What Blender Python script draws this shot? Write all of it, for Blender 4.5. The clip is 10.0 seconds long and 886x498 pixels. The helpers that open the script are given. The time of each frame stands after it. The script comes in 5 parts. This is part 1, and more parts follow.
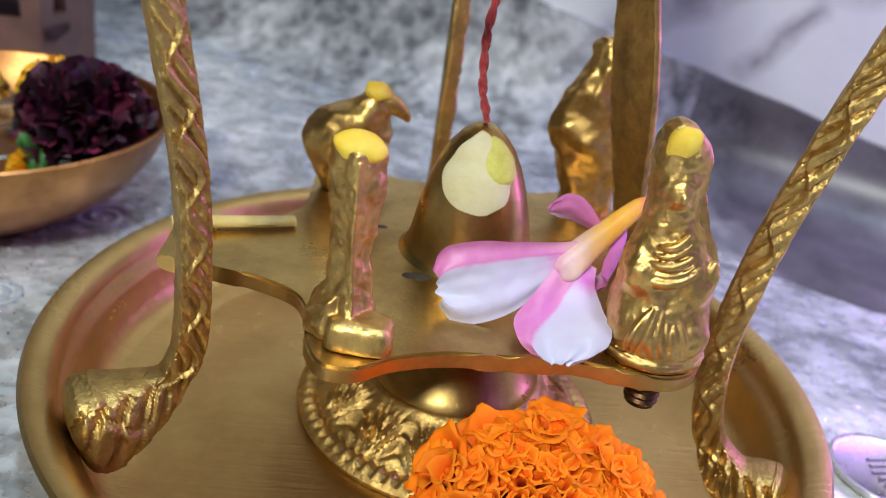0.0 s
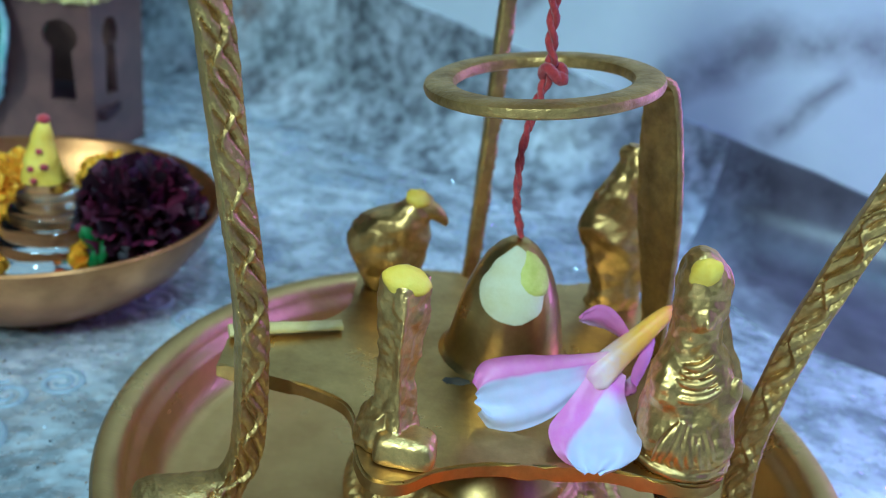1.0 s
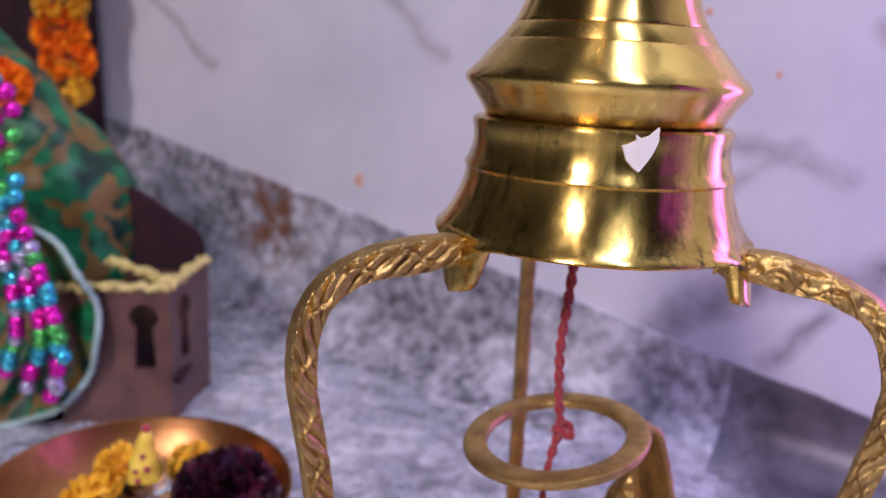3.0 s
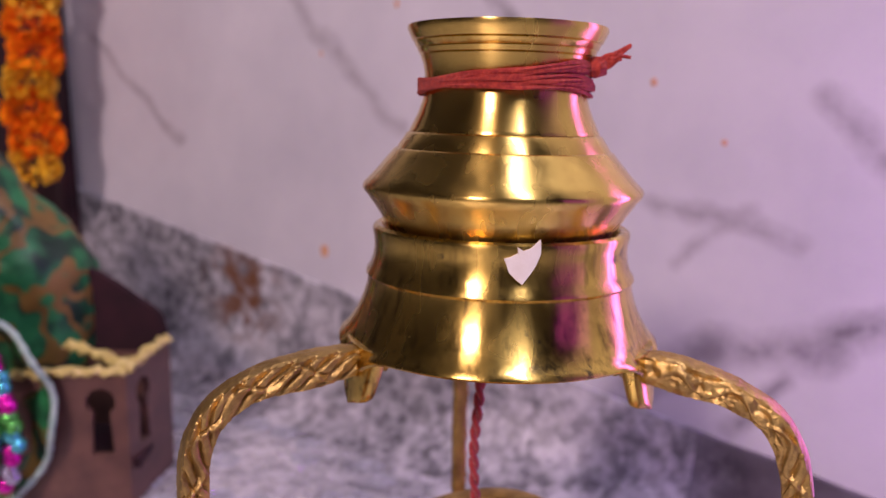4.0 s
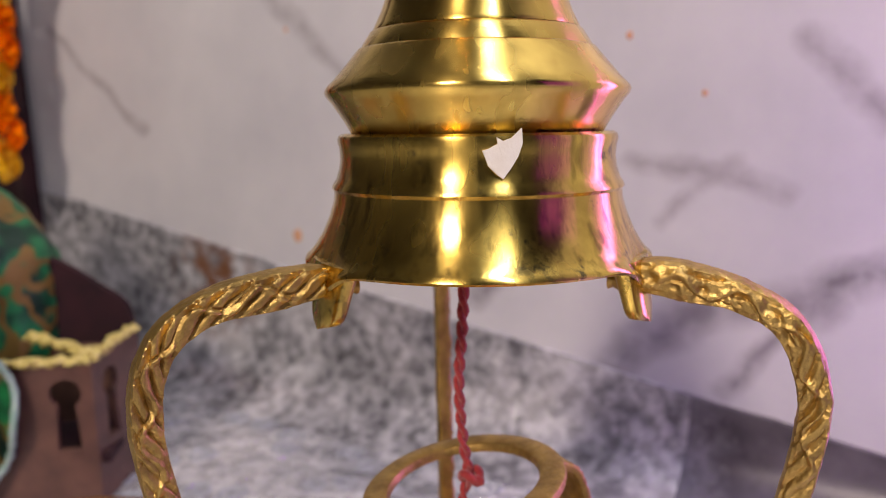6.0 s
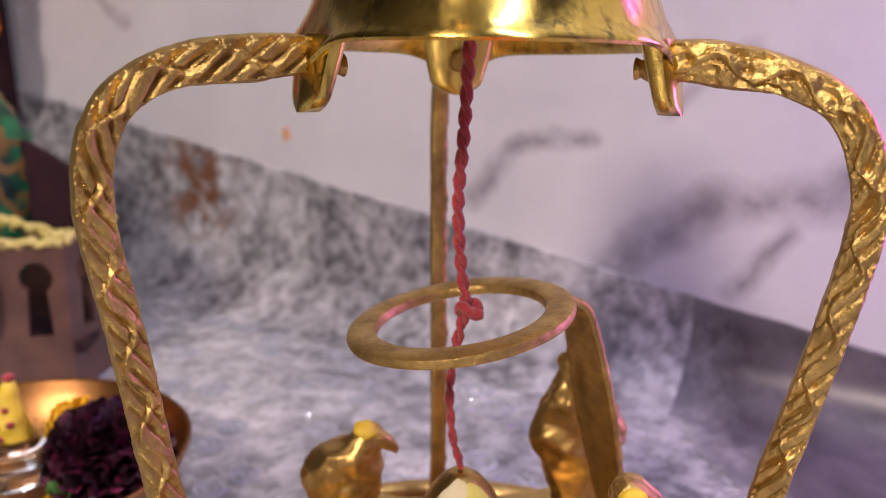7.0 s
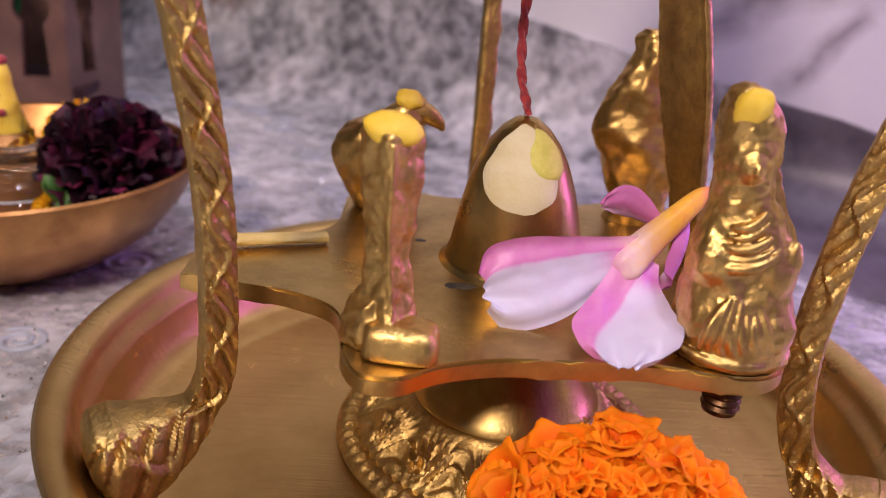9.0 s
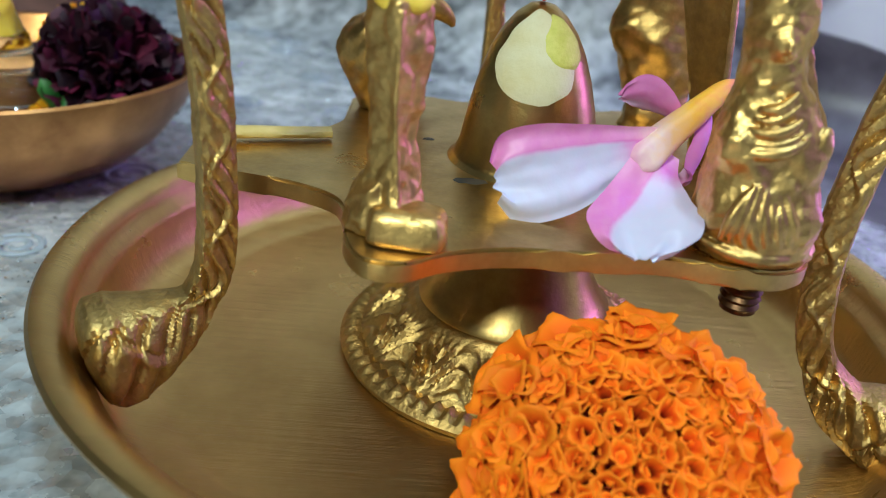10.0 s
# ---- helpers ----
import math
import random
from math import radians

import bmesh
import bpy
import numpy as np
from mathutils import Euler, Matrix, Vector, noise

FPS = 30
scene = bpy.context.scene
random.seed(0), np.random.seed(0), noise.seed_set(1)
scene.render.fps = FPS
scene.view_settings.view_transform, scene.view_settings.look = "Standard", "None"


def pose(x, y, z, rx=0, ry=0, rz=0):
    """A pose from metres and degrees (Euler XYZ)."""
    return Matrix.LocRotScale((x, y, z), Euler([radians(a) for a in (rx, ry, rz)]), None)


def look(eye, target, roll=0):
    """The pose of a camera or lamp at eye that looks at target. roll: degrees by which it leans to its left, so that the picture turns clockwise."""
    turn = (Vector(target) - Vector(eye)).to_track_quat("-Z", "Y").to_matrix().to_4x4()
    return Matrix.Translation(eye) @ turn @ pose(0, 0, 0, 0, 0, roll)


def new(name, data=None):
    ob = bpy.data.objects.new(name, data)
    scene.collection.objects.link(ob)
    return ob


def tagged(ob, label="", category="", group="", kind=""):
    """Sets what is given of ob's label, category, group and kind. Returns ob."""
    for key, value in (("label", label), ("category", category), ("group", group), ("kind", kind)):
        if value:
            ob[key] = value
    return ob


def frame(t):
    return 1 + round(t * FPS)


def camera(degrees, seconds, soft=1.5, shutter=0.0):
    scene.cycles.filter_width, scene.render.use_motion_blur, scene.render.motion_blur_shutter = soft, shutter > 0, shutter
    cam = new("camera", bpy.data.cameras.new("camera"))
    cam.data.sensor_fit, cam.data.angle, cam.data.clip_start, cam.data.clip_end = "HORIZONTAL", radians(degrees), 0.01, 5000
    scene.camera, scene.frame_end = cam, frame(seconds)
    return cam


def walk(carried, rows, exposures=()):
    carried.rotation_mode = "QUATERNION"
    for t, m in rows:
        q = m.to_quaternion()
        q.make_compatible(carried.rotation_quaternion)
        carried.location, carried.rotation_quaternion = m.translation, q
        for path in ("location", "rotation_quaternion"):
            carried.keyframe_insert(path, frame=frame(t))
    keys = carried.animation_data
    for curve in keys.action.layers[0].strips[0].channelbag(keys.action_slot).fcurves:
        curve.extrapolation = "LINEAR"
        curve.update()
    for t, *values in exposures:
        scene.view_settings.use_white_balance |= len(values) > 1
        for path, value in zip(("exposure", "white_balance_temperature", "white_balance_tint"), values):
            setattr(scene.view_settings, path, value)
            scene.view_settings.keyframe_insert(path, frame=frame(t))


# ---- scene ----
U = 0.01          # everything below is written in centimetres
Z0 = 1.2          # the floor sheet lies at -1.2 in these centimetres, at 0 in the world

# ---------------------------------------------------------------- camera
cam = camera(56.9, 10.0, soft=0.5)
cam.data.dof.use_dof = True
cam.data.dof.focus_distance = 0.142
cam.data.dof.aperture_fstop = 18.0
ROWS = [
    (0.0, -0.02241, -0.15298, 0.12209, -6.831, -26.441, 9.606),
    (0.5, -0.02331, -0.15167, 0.12506, -5.714, -26.382, 8.807),
    (1.0, -0.02688, -0.15592, 0.14113, -4.152, -24.654, 7.986),
    (1.5, -0.02795, -0.15976, 0.15684, -3.200, -22.534, 6.727),
    (2.0, -0.03163, -0.17213, 0.17662, -2.049, -18.587, 5.509),
    (2.5, -0.03521, -0.17742, 0.19107, -1.755, -16.932, 4.410),
    (3.0, -0.03432, -0.18407, 0.20497, -0.855, -15.200, 3.257),
    (3.2, -0.02956, -0.18310, 0.20960, -0.396, -14.660, 2.517),
    (4.3, -0.01032, -0.18083, 0.22001, -0.893, -11.264, 1.174),
    (4.5, -0.01033, -0.17995, 0.21891, -1.127, -11.035, 0.953),
    (5.0, -0.01035, -0.17883, 0.21786, -1.287, -10.301, 0.528),
    (5.5, -0.01188, -0.17842, 0.21509, -1.520, -10.112, 0.139),
    (6.0, -0.01060, -0.16987, 0.19534, -2.060, -11.095, -0.714),
    (6.2, -0.01000, -0.16258, 0.17880, -2.650, -11.890, 0.0),
    (7.3, -0.01268, -0.15442, 0.15847, -2.705, -14.942, 1.194),
    (7.5, -0.01381, -0.15330, 0.15341, -2.882, -15.483, 1.665),
    (8.0, -0.01634, -0.14894, 0.12578, -2.624, -18.429, 3.362),
    (8.5, -0.01876, -0.14618, 0.11654, -3.111, -20.065, 4.359),
    (9.0, -0.02159, -0.14544, 0.10649, -3.439, -22.267, 5.342),
    (9.5, -0.02079, -0.14460, 0.09617, -3.380, -24.257, 6.128),
    (10.0, -0.02089, -0.14370, 0.09558, -3.350, -25.948, 6.052),
]


def view(x, y, z, yaw, pitch, roll):
    a, b = radians(yaw), radians(pitch)
    eye = Vector((x, y, z))
    return look(eye, eye + Vector((-math.sin(a) * math.cos(b), math.cos(a) * math.cos(b), math.sin(b))), roll)


EXPOSURES = [
    (0.0, 0.28, 5800, -2), (0.5, 0.15, 5000, -17), (1.0, 0.1, 4100, -26), (1.5, 0.03, 3800, -27), (2.0, -0.14, 3600, -15), (2.5, -0.08, 5000, 27),
    (3.0, -0.03, 5800, 35), (4.5, -0.24, 7000, 55), (5.5, -0.16, 7200, 22), (6.2, 0.0, 7000, 21), (7.5, 0.15, 6900, 28),
    (8.5, 0.14, 6850, 26), (9.0, 0.1, 6900, 32), (9.5, 0.22, 6200, 20), (10.0, 0.2, 5350, -14),
]
walk(cam, [(r[0], view(*r[1:])) for r in ROWS], EXPOSURES)

# ---------------------------------------------------------------- world and lamps
world = bpy.data.worlds.new("room_air")
scene.world = world
world.use_nodes = True
world.node_tree.nodes["Background"].inputs[0].default_value = (0.55, 0.6, 0.75, 1)
world.node_tree.nodes["Background"].inputs[1].default_value = 0.16


def area(name, eye, target, size, size_y, watts, colour):
    data = bpy.data.lights.new(name, "AREA")
    data.shape, data.size, data.size_y, data.energy, data.color = "RECTANGLE", size * U, size_y * U, watts, colour
    ob = new(name, data)
    ob.matrix_world = look((Vector(eye) + Vector((0, 0, Z0))) * U, (Vector(target) + Vector((0, 0, Z0))) * U)
    return ob


area("room_lamp", (-52, -105, 95), (0, 5, 8), 20, 20, 13, (1.0, 0.92, 0.82))
area("tube_lamp", (30, -60, 190), (0, 20, 0), 8, 110, 18, (0.82, 0.9, 1.0))
area("string_light_glow", (25, 6.5, 17), (0, 1, 15), 4.5, 28, 0.4, (0.45, 0.1, 1.0))
area("string_light_glow", (33, -20, 22), (0, 1, 16), 20, 30, 0.1, (0.42, 0.06, 1.0))


# ---------------------------------------------------------------- mesh helpers
ORIGIN = {}


def world_point(x, y, z):
    return Vector((x, y, z + Z0)) * U


def finish(name, bm, material, base, smooth=40):
    """One mesh object from a bmesh in centimetres, with its origin at base (metres)."""
    bmesh.ops.recalc_face_normals(bm, faces=bm.faces)
    for v in bm.verts:
        v.co = (v.co + Vector((0, 0, Z0))) * U - base
    me = bpy.data.meshes.new(name)
    bm.to_mesh(me)
    bm.free()
    me.materials.append(material)
    if smooth:
        me.polygons.foreach_set("use_smooth", [True] * len(me.polygons))
        me.set_sharp_from_angle(angle=radians(smooth))
    return new(name, me)


def thing(name, base, label, category, group="", kind=""):
    """An Empty at the base of a thing, to carry its parts."""
    ob = new(name)
    ob.empty_display_size = 0.005
    ob.location = ORIGIN[ob] = world_point(*base)
    return tagged(ob, label, category, group, kind)


def part(name, bm, material, parent, label="", smooth=40):
    ob = finish(name, bm, material, ORIGIN[parent], smooth)
    ob.parent = parent
    ORIGIN[ob] = ORIGIN[parent]
    return tagged(ob, label)


def solo(name, bm, material, base, label, category, group="", kind="", smooth=40):
    """A thing that is one mesh."""
    b = world_point(*base)
    ob = finish(name, bm, material, b, smooth)
    ob.location = ORIGIN[ob] = b
    return tagged(ob, label, category, group, kind)


def grid(bm, rows, closed=False, cap=False):
    """Quads between rows of points; closed: each row is a ring."""
    vs = [[bm.verts.new(p) for p in row] for row in rows]
    n = len(vs[0])
    for a, b in zip(vs, vs[1:]):
        for i in range(n if closed else n - 1):
            j = (i + 1) % n
            bm.faces.new((a[i], a[j], b[j], b[i]))
    if cap and closed:
        bm.faces.new(vs[0][::-1])
        bm.faces.new(vs[-1])
    return vs


def lathe(bm, profile, cx, cy, seg=96, bend=None):
    rows = []
    for k, (r, z) in enumerate(profile):
        ring = []
        for i in range(seg):
            a = 2 * math.pi * i / seg
            p = Vector((cx + max(r, 1e-3) * math.cos(a), cy + max(r, 1e-3) * math.sin(a), z))
            ring.append(bend(p, a, k, r) if bend else p)
        rows.append(ring)
    return grid(bm, rows, closed=True)


def smooth_path(points, n):
    """Catmull-Rom through the points, n samples a span."""
    pts = [Vector(p) for p in points]
    pts = [2 * pts[0] - pts[1]] + pts + [2 * pts[-1] - pts[-2]]
    out = []
    for k in range(1, len(pts) - 2):
        a, b, c, d = pts[k - 1:k + 3]
        for i in range(n):
            t = i / n
            out.append(0.5 * (2 * b + (c - a) * t + (2 * a - 5 * b + 4 * c - d) * t * t + (3 * b - a - 3 * c + d) * t ** 3))
    return out + [pts[-2]]


def sweep(bm, path, radius, seg=16, side=Vector((0, 1, 0)), flat=1.0, relief=None, cap=True):
    """A tube along path. radius: number or function of 0..1; flat: width across side against the other way; relief(s, angle): added radius."""
    rows, s = [], 0.0
    for k, p in enumerate(path):
        ahead = (path[min(k + 1, len(path) - 1)] - path[max(k - 1, 0)]).normalized()
        u = (side - ahead * side.dot(ahead)).normalized()
        w = ahead.cross(u)
        if k:
            s += (p - path[k - 1]).length
        r = radius(k / (len(path) - 1)) if callable(radius) else radius
        ring = []
        for i in range(seg):
            a = 2 * math.pi * i / seg
            e = r + (relief(s, a) if relief else 0)
            ring.append(p + u * math.cos(a) * e * flat + w * math.sin(a) * e)
        rows.append(ring)
    grid(bm, rows, closed=True, cap=cap)


def loft(bm, sections, seg=28, rough=0.0, scale=1.6, power=2.0, seed=0.0, bumps=(), steps=5, twist=0.0):
    """Rings (cx, cy, z, rx, ry) joined upwards; rough: noise relief."""
    path = smooth_path([(a, b, c) for a, b, c, *_ in sections], steps)
    size = smooth_path([(d, e, 0) for *_, d, e in sections], steps)
    rows = []
    for p, q in zip(path, size):
        ring = []
        for i in range(seg):
            a = 2 * math.pi * i / seg
            c, s = math.cos(a), math.sin(a)
            f = (abs(c) ** power + abs(s) ** power) ** (-1 / power)
            v = p + Matrix.Rotation(twist, 3, "Z") @ Vector((max(q.x, 0.02) * f * c, max(q.y, 0.02) * f * s, 0))
            if rough:
                h = noise.noise(v * scale + Vector((seed, 0, 0))) + 0.5 * noise.noise(v * scale * 2.3 + Vector((0, seed, 0)))
                v += (v - p).normalized() * rough * h
            for bx, by, bz, br, amp in bumps:
                q2 = (v - Vector((bx, by, bz))).length / br
                if q2 < 1:
                    v += (v - p).normalized() * amp * (1 - q2 * q2) ** 1.5
            ring.append(v)
        rows.append(ring)
    grid(bm, rows, closed=True, cap=True)


def ball(bm, centre, radii, turn=None, level=3, rough=0.0, scale=2.0, seed=0.0):
    m = Matrix.LocRotScale(Vector(centre), (turn or Euler((0, 0, 0))), Vector(radii))
    made = bmesh.ops.create_icosphere(bm, subdivisions=level, radius=1.0)["verts"]
    for v in made:
        h = 1 + rough * noise.noise(v.co * scale + Vector((seed, seed, 0))) if rough else 1
        v.co = m @ (v.co * h)
    return made


def box(bm, centre, size, turn=0.0, bevel=0.0):
    m = pose(*centre, 0, 0, turn) @ Matrix.Diagonal((*size, 1))
    made = bmesh.ops.create_cube(bm, size=1.0, matrix=m)["verts"]
    if bevel:
        edges = list({e for v in made for e in v.link_edges})
        bmesh.ops.bevel(bm, geom=edges, offset=bevel, segments=2, affect="EDGES")


def slab(bm, outline, z0, z1, bevel=0.0):
    """A flat plate with the given outline."""
    vs = [bm.verts.new((x, y, z1)) for x, y in outline]
    top = bm.faces.new(vs)
    made = bmesh.ops.extrude_face_region(bm, geom=[top])
    for v in [g for g in made["geom"] if isinstance(g, bmesh.types.BMVert)]:
        v.co.z = z0
    if bevel:
        rim = [e for e in bm.edges if abs(e.verts[0].co.z - e.verts[1].co.z) < 1e-6 and len(e.link_faces) == 2]
        bmesh.ops.bevel(bm, geom=rim, offset=bevel, segments=2, affect="EDGES")


# ---------------------------------------------------------------- materials
def nodes_of(name):
    m = bpy.data.materials.new(name)
    m.use_nodes = True
    t = m.node_tree
    return m, t, t.nodes["Principled BSDF"]


def link(t, a, b):
    t.links.new(a, b)


def noise_node(t, scale, detail=4.0, rough=0.6, where=None):
    n = t.nodes.new("ShaderNodeTexNoise")
    n.inputs["Scale"].default_value, n.inputs["Detail"].default_value, n.inputs["Roughness"].default_value = scale, detail, rough
    if where is None:
        where = t.nodes.new("ShaderNodeTexCoord").outputs["Object"]
    link(t, where, n.inputs["Vector"])
    return n.outputs["Fac"]


def ramp_node(t, fac, stops):
    r = t.nodes.new("ShaderNodeValToRGB")
    while len(r.color_ramp.elements) < len(stops):
        r.color_ramp.elements.new(0.5)
    for e, (at, colour) in zip(r.color_ramp.elements, stops):
        e.position, e.color = at, (*colour, 1) if len(colour) == 3 else colour
    link(t, fac, r.inputs["Fac"])
    return r.outputs["Color"]


def bump_node(t, height, strength, distance):
    b = t.nodes.new("ShaderNodeBump")
    b.inputs["Strength"].default_value, b.inputs["Distance"].default_value = strength, distance
    link(t, height, b.inputs["Height"])
    return b.outputs["Normal"]


def mixed(t, fac, a, b):
    n = t.nodes.new("ShaderNodeMix")
    n.data_type = "RGBA"
    for value, socket in ((fac, n.inputs[0]), (a, n.inputs[6]), (b, n.inputs[7])):
        if isinstance(value, (int, float)):
            socket.default_value = value
        elif isinstance(value, tuple):
            socket.default_value = (*value, 1)
        else:
            link(t, value, socket)
    return n.outputs[2]


def brass(name, bright, dull, rough=(0.16, 0.38), large=60, fine=900, bump=0.15, lathe_lines=False, turned=0.0, scratched=False, reflections_and_tarnish=False):
    """Metal with tarnished clouds, fine scratches and uneven gloss; some kinds have reflection streaks painted in."""
    m, t, p = nodes_of(name)
    cloud = noise_node(t, large, 5, 0.65)
    grain = noise_node(t, fine, 3, 0.6)
    base = ramp_node(t, cloud, [(0.32, dull), (0.62, bright)])
    if reflections_and_tarnish:
        # Dark vertical streaks paint in mirrored surroundings; the blotches are tarnished metal.
        mp = t.nodes.new("ShaderNodeMapping")
        mp.inputs["Scale"].default_value = (420, 420, 22)
        link(t, t.nodes.new("ShaderNodeTexCoord").outputs["Object"], mp.inputs["Vector"])
        mirror_runs = noise_node(t, 1.0, 4, 0.6, mp.outputs["Vector"])
        base = mixed(t, ramp_node(t, mirror_runs, [(0.5, (0, 0, 0)), (0.68, (0.75, 0.75, 0.75))]), base, ramp_node(t, cloud, [(0.3, (0.16, 0.1, 0.03)), (0.7, (0.3, 0.2, 0.06))]))
        blotch = noise_node(t, 105, 6, 0.72)
        base = mixed(t, ramp_node(t, blotch, [(0.6, (0, 0, 0)), (0.68, (0.8, 0.8, 0.8))]), base, ramp_node(t, mirror_runs, [(0.4, (0.05, 0.06, 0.05)), (0.7, (0.09, 0.07, 0.045))]))
    link(t, base, p.inputs["Base Color"])
    p.inputs["Metallic"].default_value = 1.0
    r = ramp_node(t, cloud, [(0.3, (rough[1],) * 3), (0.7, (rough[0],) * 3)])
    link(t, r, p.inputs["Roughness"])
    height = grain
    if turned:
        # Dull upright bands put streaky reflections into the colour, and vary the gloss.
        streak = t.nodes.new("ShaderNodeMapping")
        streak.inputs["Scale"].default_value = (150, 150, 5)
        link(t, t.nodes.new("ShaderNodeTexCoord").outputs["Object"], streak.inputs["Vector"])
        mirror_bands = noise_node(t, 1.0, 2, 0.5, streak.outputs["Vector"])
        link(t, mixed(t, ramp_node(t, mirror_bands, [(0.48, (0, 0, 0)), (0.68, (0.5, 0.5, 0.5))]), base, dull), p.inputs["Base Color"])
        gloss = mixed(t, ramp_node(t, mirror_bands, [(0.4, (0, 0, 0)), (0.62, (1, 1, 1))]), r, (rough[1] + 0.04,) * 3)
        link(t, gloss, p.inputs["Roughness"])
        g = t.nodes.new("ShaderNodeTangent")
        g.direction_type, g.axis = "RADIAL", "Z"
        link(t, g.outputs[0], p.inputs["Tangent"])
        p.inputs["Anisotropic"].default_value = turned
        p.inputs["Anisotropic Rotation"].default_value = 0.25
    if lathe_lines:
        c = t.nodes.new("ShaderNodeTexCoord").outputs["Object"]
        mp = t.nodes.new("ShaderNodeMapping")
        mp.inputs["Scale"].default_value = (2, 2, 260)
        link(t, c, mp.inputs["Vector"])
        height = noise_node(t, 9.0, 3, 0.7, mp.outputs["Vector"])
    if scratched:
        c = t.nodes.new("ShaderNodeTexCoord").outputs["Object"]
        mp = t.nodes.new("ShaderNodeMapping")
        mp.inputs["Scale"].default_value, mp.inputs["Rotation"].default_value = (25, 520, 60), (0, 0, radians(-24))
        link(t, c, mp.inputs["Vector"])
        height = noise_node(t, 1.6, 5, 0.7, mp.outputs["Vector"])
    link(t, bump_node(t, height, bump, 0.0004), p.inputs["Normal"])
    return m


def plain(name, a, b, rough=0.6, scale=200, bump=0.2, depth=0.0005, sheen=0.0, through_light=0.0):
    """A dielectric with two tones and fine relief."""
    m, t, p = nodes_of(name)
    f = noise_node(t, scale, 5, 0.6)
    link(t, ramp_node(t, f, [(0.35, a), (0.65, b)]), p.inputs["Base Color"])
    p.inputs["Roughness"].default_value = rough
    link(t, bump_node(t, noise_node(t, scale * 4, 3), bump, depth), p.inputs["Normal"])
    if sheen:
        p.inputs["Sheen Weight"].default_value = sheen
    if through_light:
        p.inputs["Subsurface Weight"].default_value = through_light
        p.inputs["Subsurface Radius"].default_value = (0.004, 0.002, 0.001)
    return m


POT = brass("polished_brass", (0.86, 0.6, 0.15), (0.62, 0.42, 0.1), (0.15, 0.26), 45, lathe_lines=True, bump=0.06, turned=0.85)
COLLAR = brass("worn_brass", (0.86, 0.6, 0.14), (0.58, 0.39, 0.09), (0.13, 0.26), 90, bump=0.06, turned=0.85, reflections_and_tarnish=True)
CAST = brass("cast_brass", (0.64, 0.43, 0.14), (0.34, 0.22, 0.075), (0.38, 0.56), 150, 760, 0.8)
SCREW = brass("dark_screw", (0.2, 0.11, 0.05), (0.08, 0.045, 0.025), (0.3, 0.5), 200, 900, 0.2)
FIGURE = brass("figurine_brass", (0.74, 0.49, 0.16), (0.36, 0.22, 0.07), (0.34, 0.5), 160, 600, 0.4)
TRAY = brass("tray_brass", (0.64, 0.43, 0.16), (0.46, 0.29, 0.1), (0.24, 0.42), 30, 700, 0.55, scratched=True)
STAND = brass("stand_brass", (0.64, 0.44, 0.15), (0.38, 0.25, 0.08), (0.24, 0.42), 60, 900, 0.2)
COPPER = brass("copper_bowl", (0.46, 0.22, 0.075), (0.24, 0.1, 0.035), (0.26, 0.45), 40, 700, 0.15)
PASTE_CREAM = plain("dried_cream_paste", (0.72, 0.62, 0.33), (0.78, 0.7, 0.45), 0.75, 160, 0.3)
PASTE_YELLOW = plain("turmeric_paste", (0.85, 0.55, 0.03), (0.9, 0.66, 0.08), 0.6, 220, 0.3)
PASTE_GREEN = plain("yellow_green_paste", (0.6, 0.55, 0.08), (0.75, 0.68, 0.16), 0.6, 260, 0.3)
RED_THREAD = plain("red_cotton", (0.3, 0.015, 0.025), (0.52, 0.05, 0.045), 0.85, 700, 0.6, 0.0006, 0.4)
MARIGOLD = plain("marigold_petal", (0.95, 0.16, 0.0), (1.0, 0.3, 0.0), 0.9, 110, 0.2, 0.0004, 0.0, 0.2)
MARIGOLD.node_tree.nodes["Principled BSDF"].inputs["Specular IOR Level"].default_value = 0.12
# Deep red also puts the dimmer, redder gaps between florets into the colour.
MARIGOLD_HEART = plain("marigold_heart", (0.3, 0.02, 0.0), (0.6, 0.06, 0.0), 0.9, 150, 0.2)
YELLOW_PETAL = plain("yellow_petal", (0.82, 0.38, 0.0), (0.92, 0.55, 0.01), 0.6, 150, 0.2)


def dark_petal_material():
    """Withered petals, near black to crimson, each its own shade."""
    m, t, p = nodes_of("dark_red_petal")
    own = t.nodes.new("ShaderNodeNewGeometry").outputs["Random Per Island"]
    tone = ramp_node(t, own, [(0.0, (0.008, 0.001, 0.004)), (0.55, (0.05, 0.003, 0.018)), (0.85, (0.14, 0.006, 0.04)), (1.0, (0.26, 0.014, 0.07))])
    link(t, mixed(t, noise_node(t, 160, 4), tone, (0.01, 0.001, 0.005)), p.inputs["Base Color"])
    p.inputs["Roughness"].default_value = 0.55
    link(t, bump_node(t, noise_node(t, 480, 3), 0.3, 0.0005), p.inputs["Normal"])
    return m


DARK_PETAL = dark_petal_material()
LEAF = plain("green_leaf", (0.03, 0.12, 0.02), (0.08, 0.22, 0.05), 0.5, 150, 0.2)
PAPER = plain("torn_paper", (0.78, 0.72, 0.64), (0.86, 0.82, 0.76), 0.85, 180, 0.3)
NECK_THREAD = plain("orange_red_cotton", (0.34, 0.018, 0.015), (0.62, 0.07, 0.035), 0.9, 900, 0.8, 0.0006, 0.1)


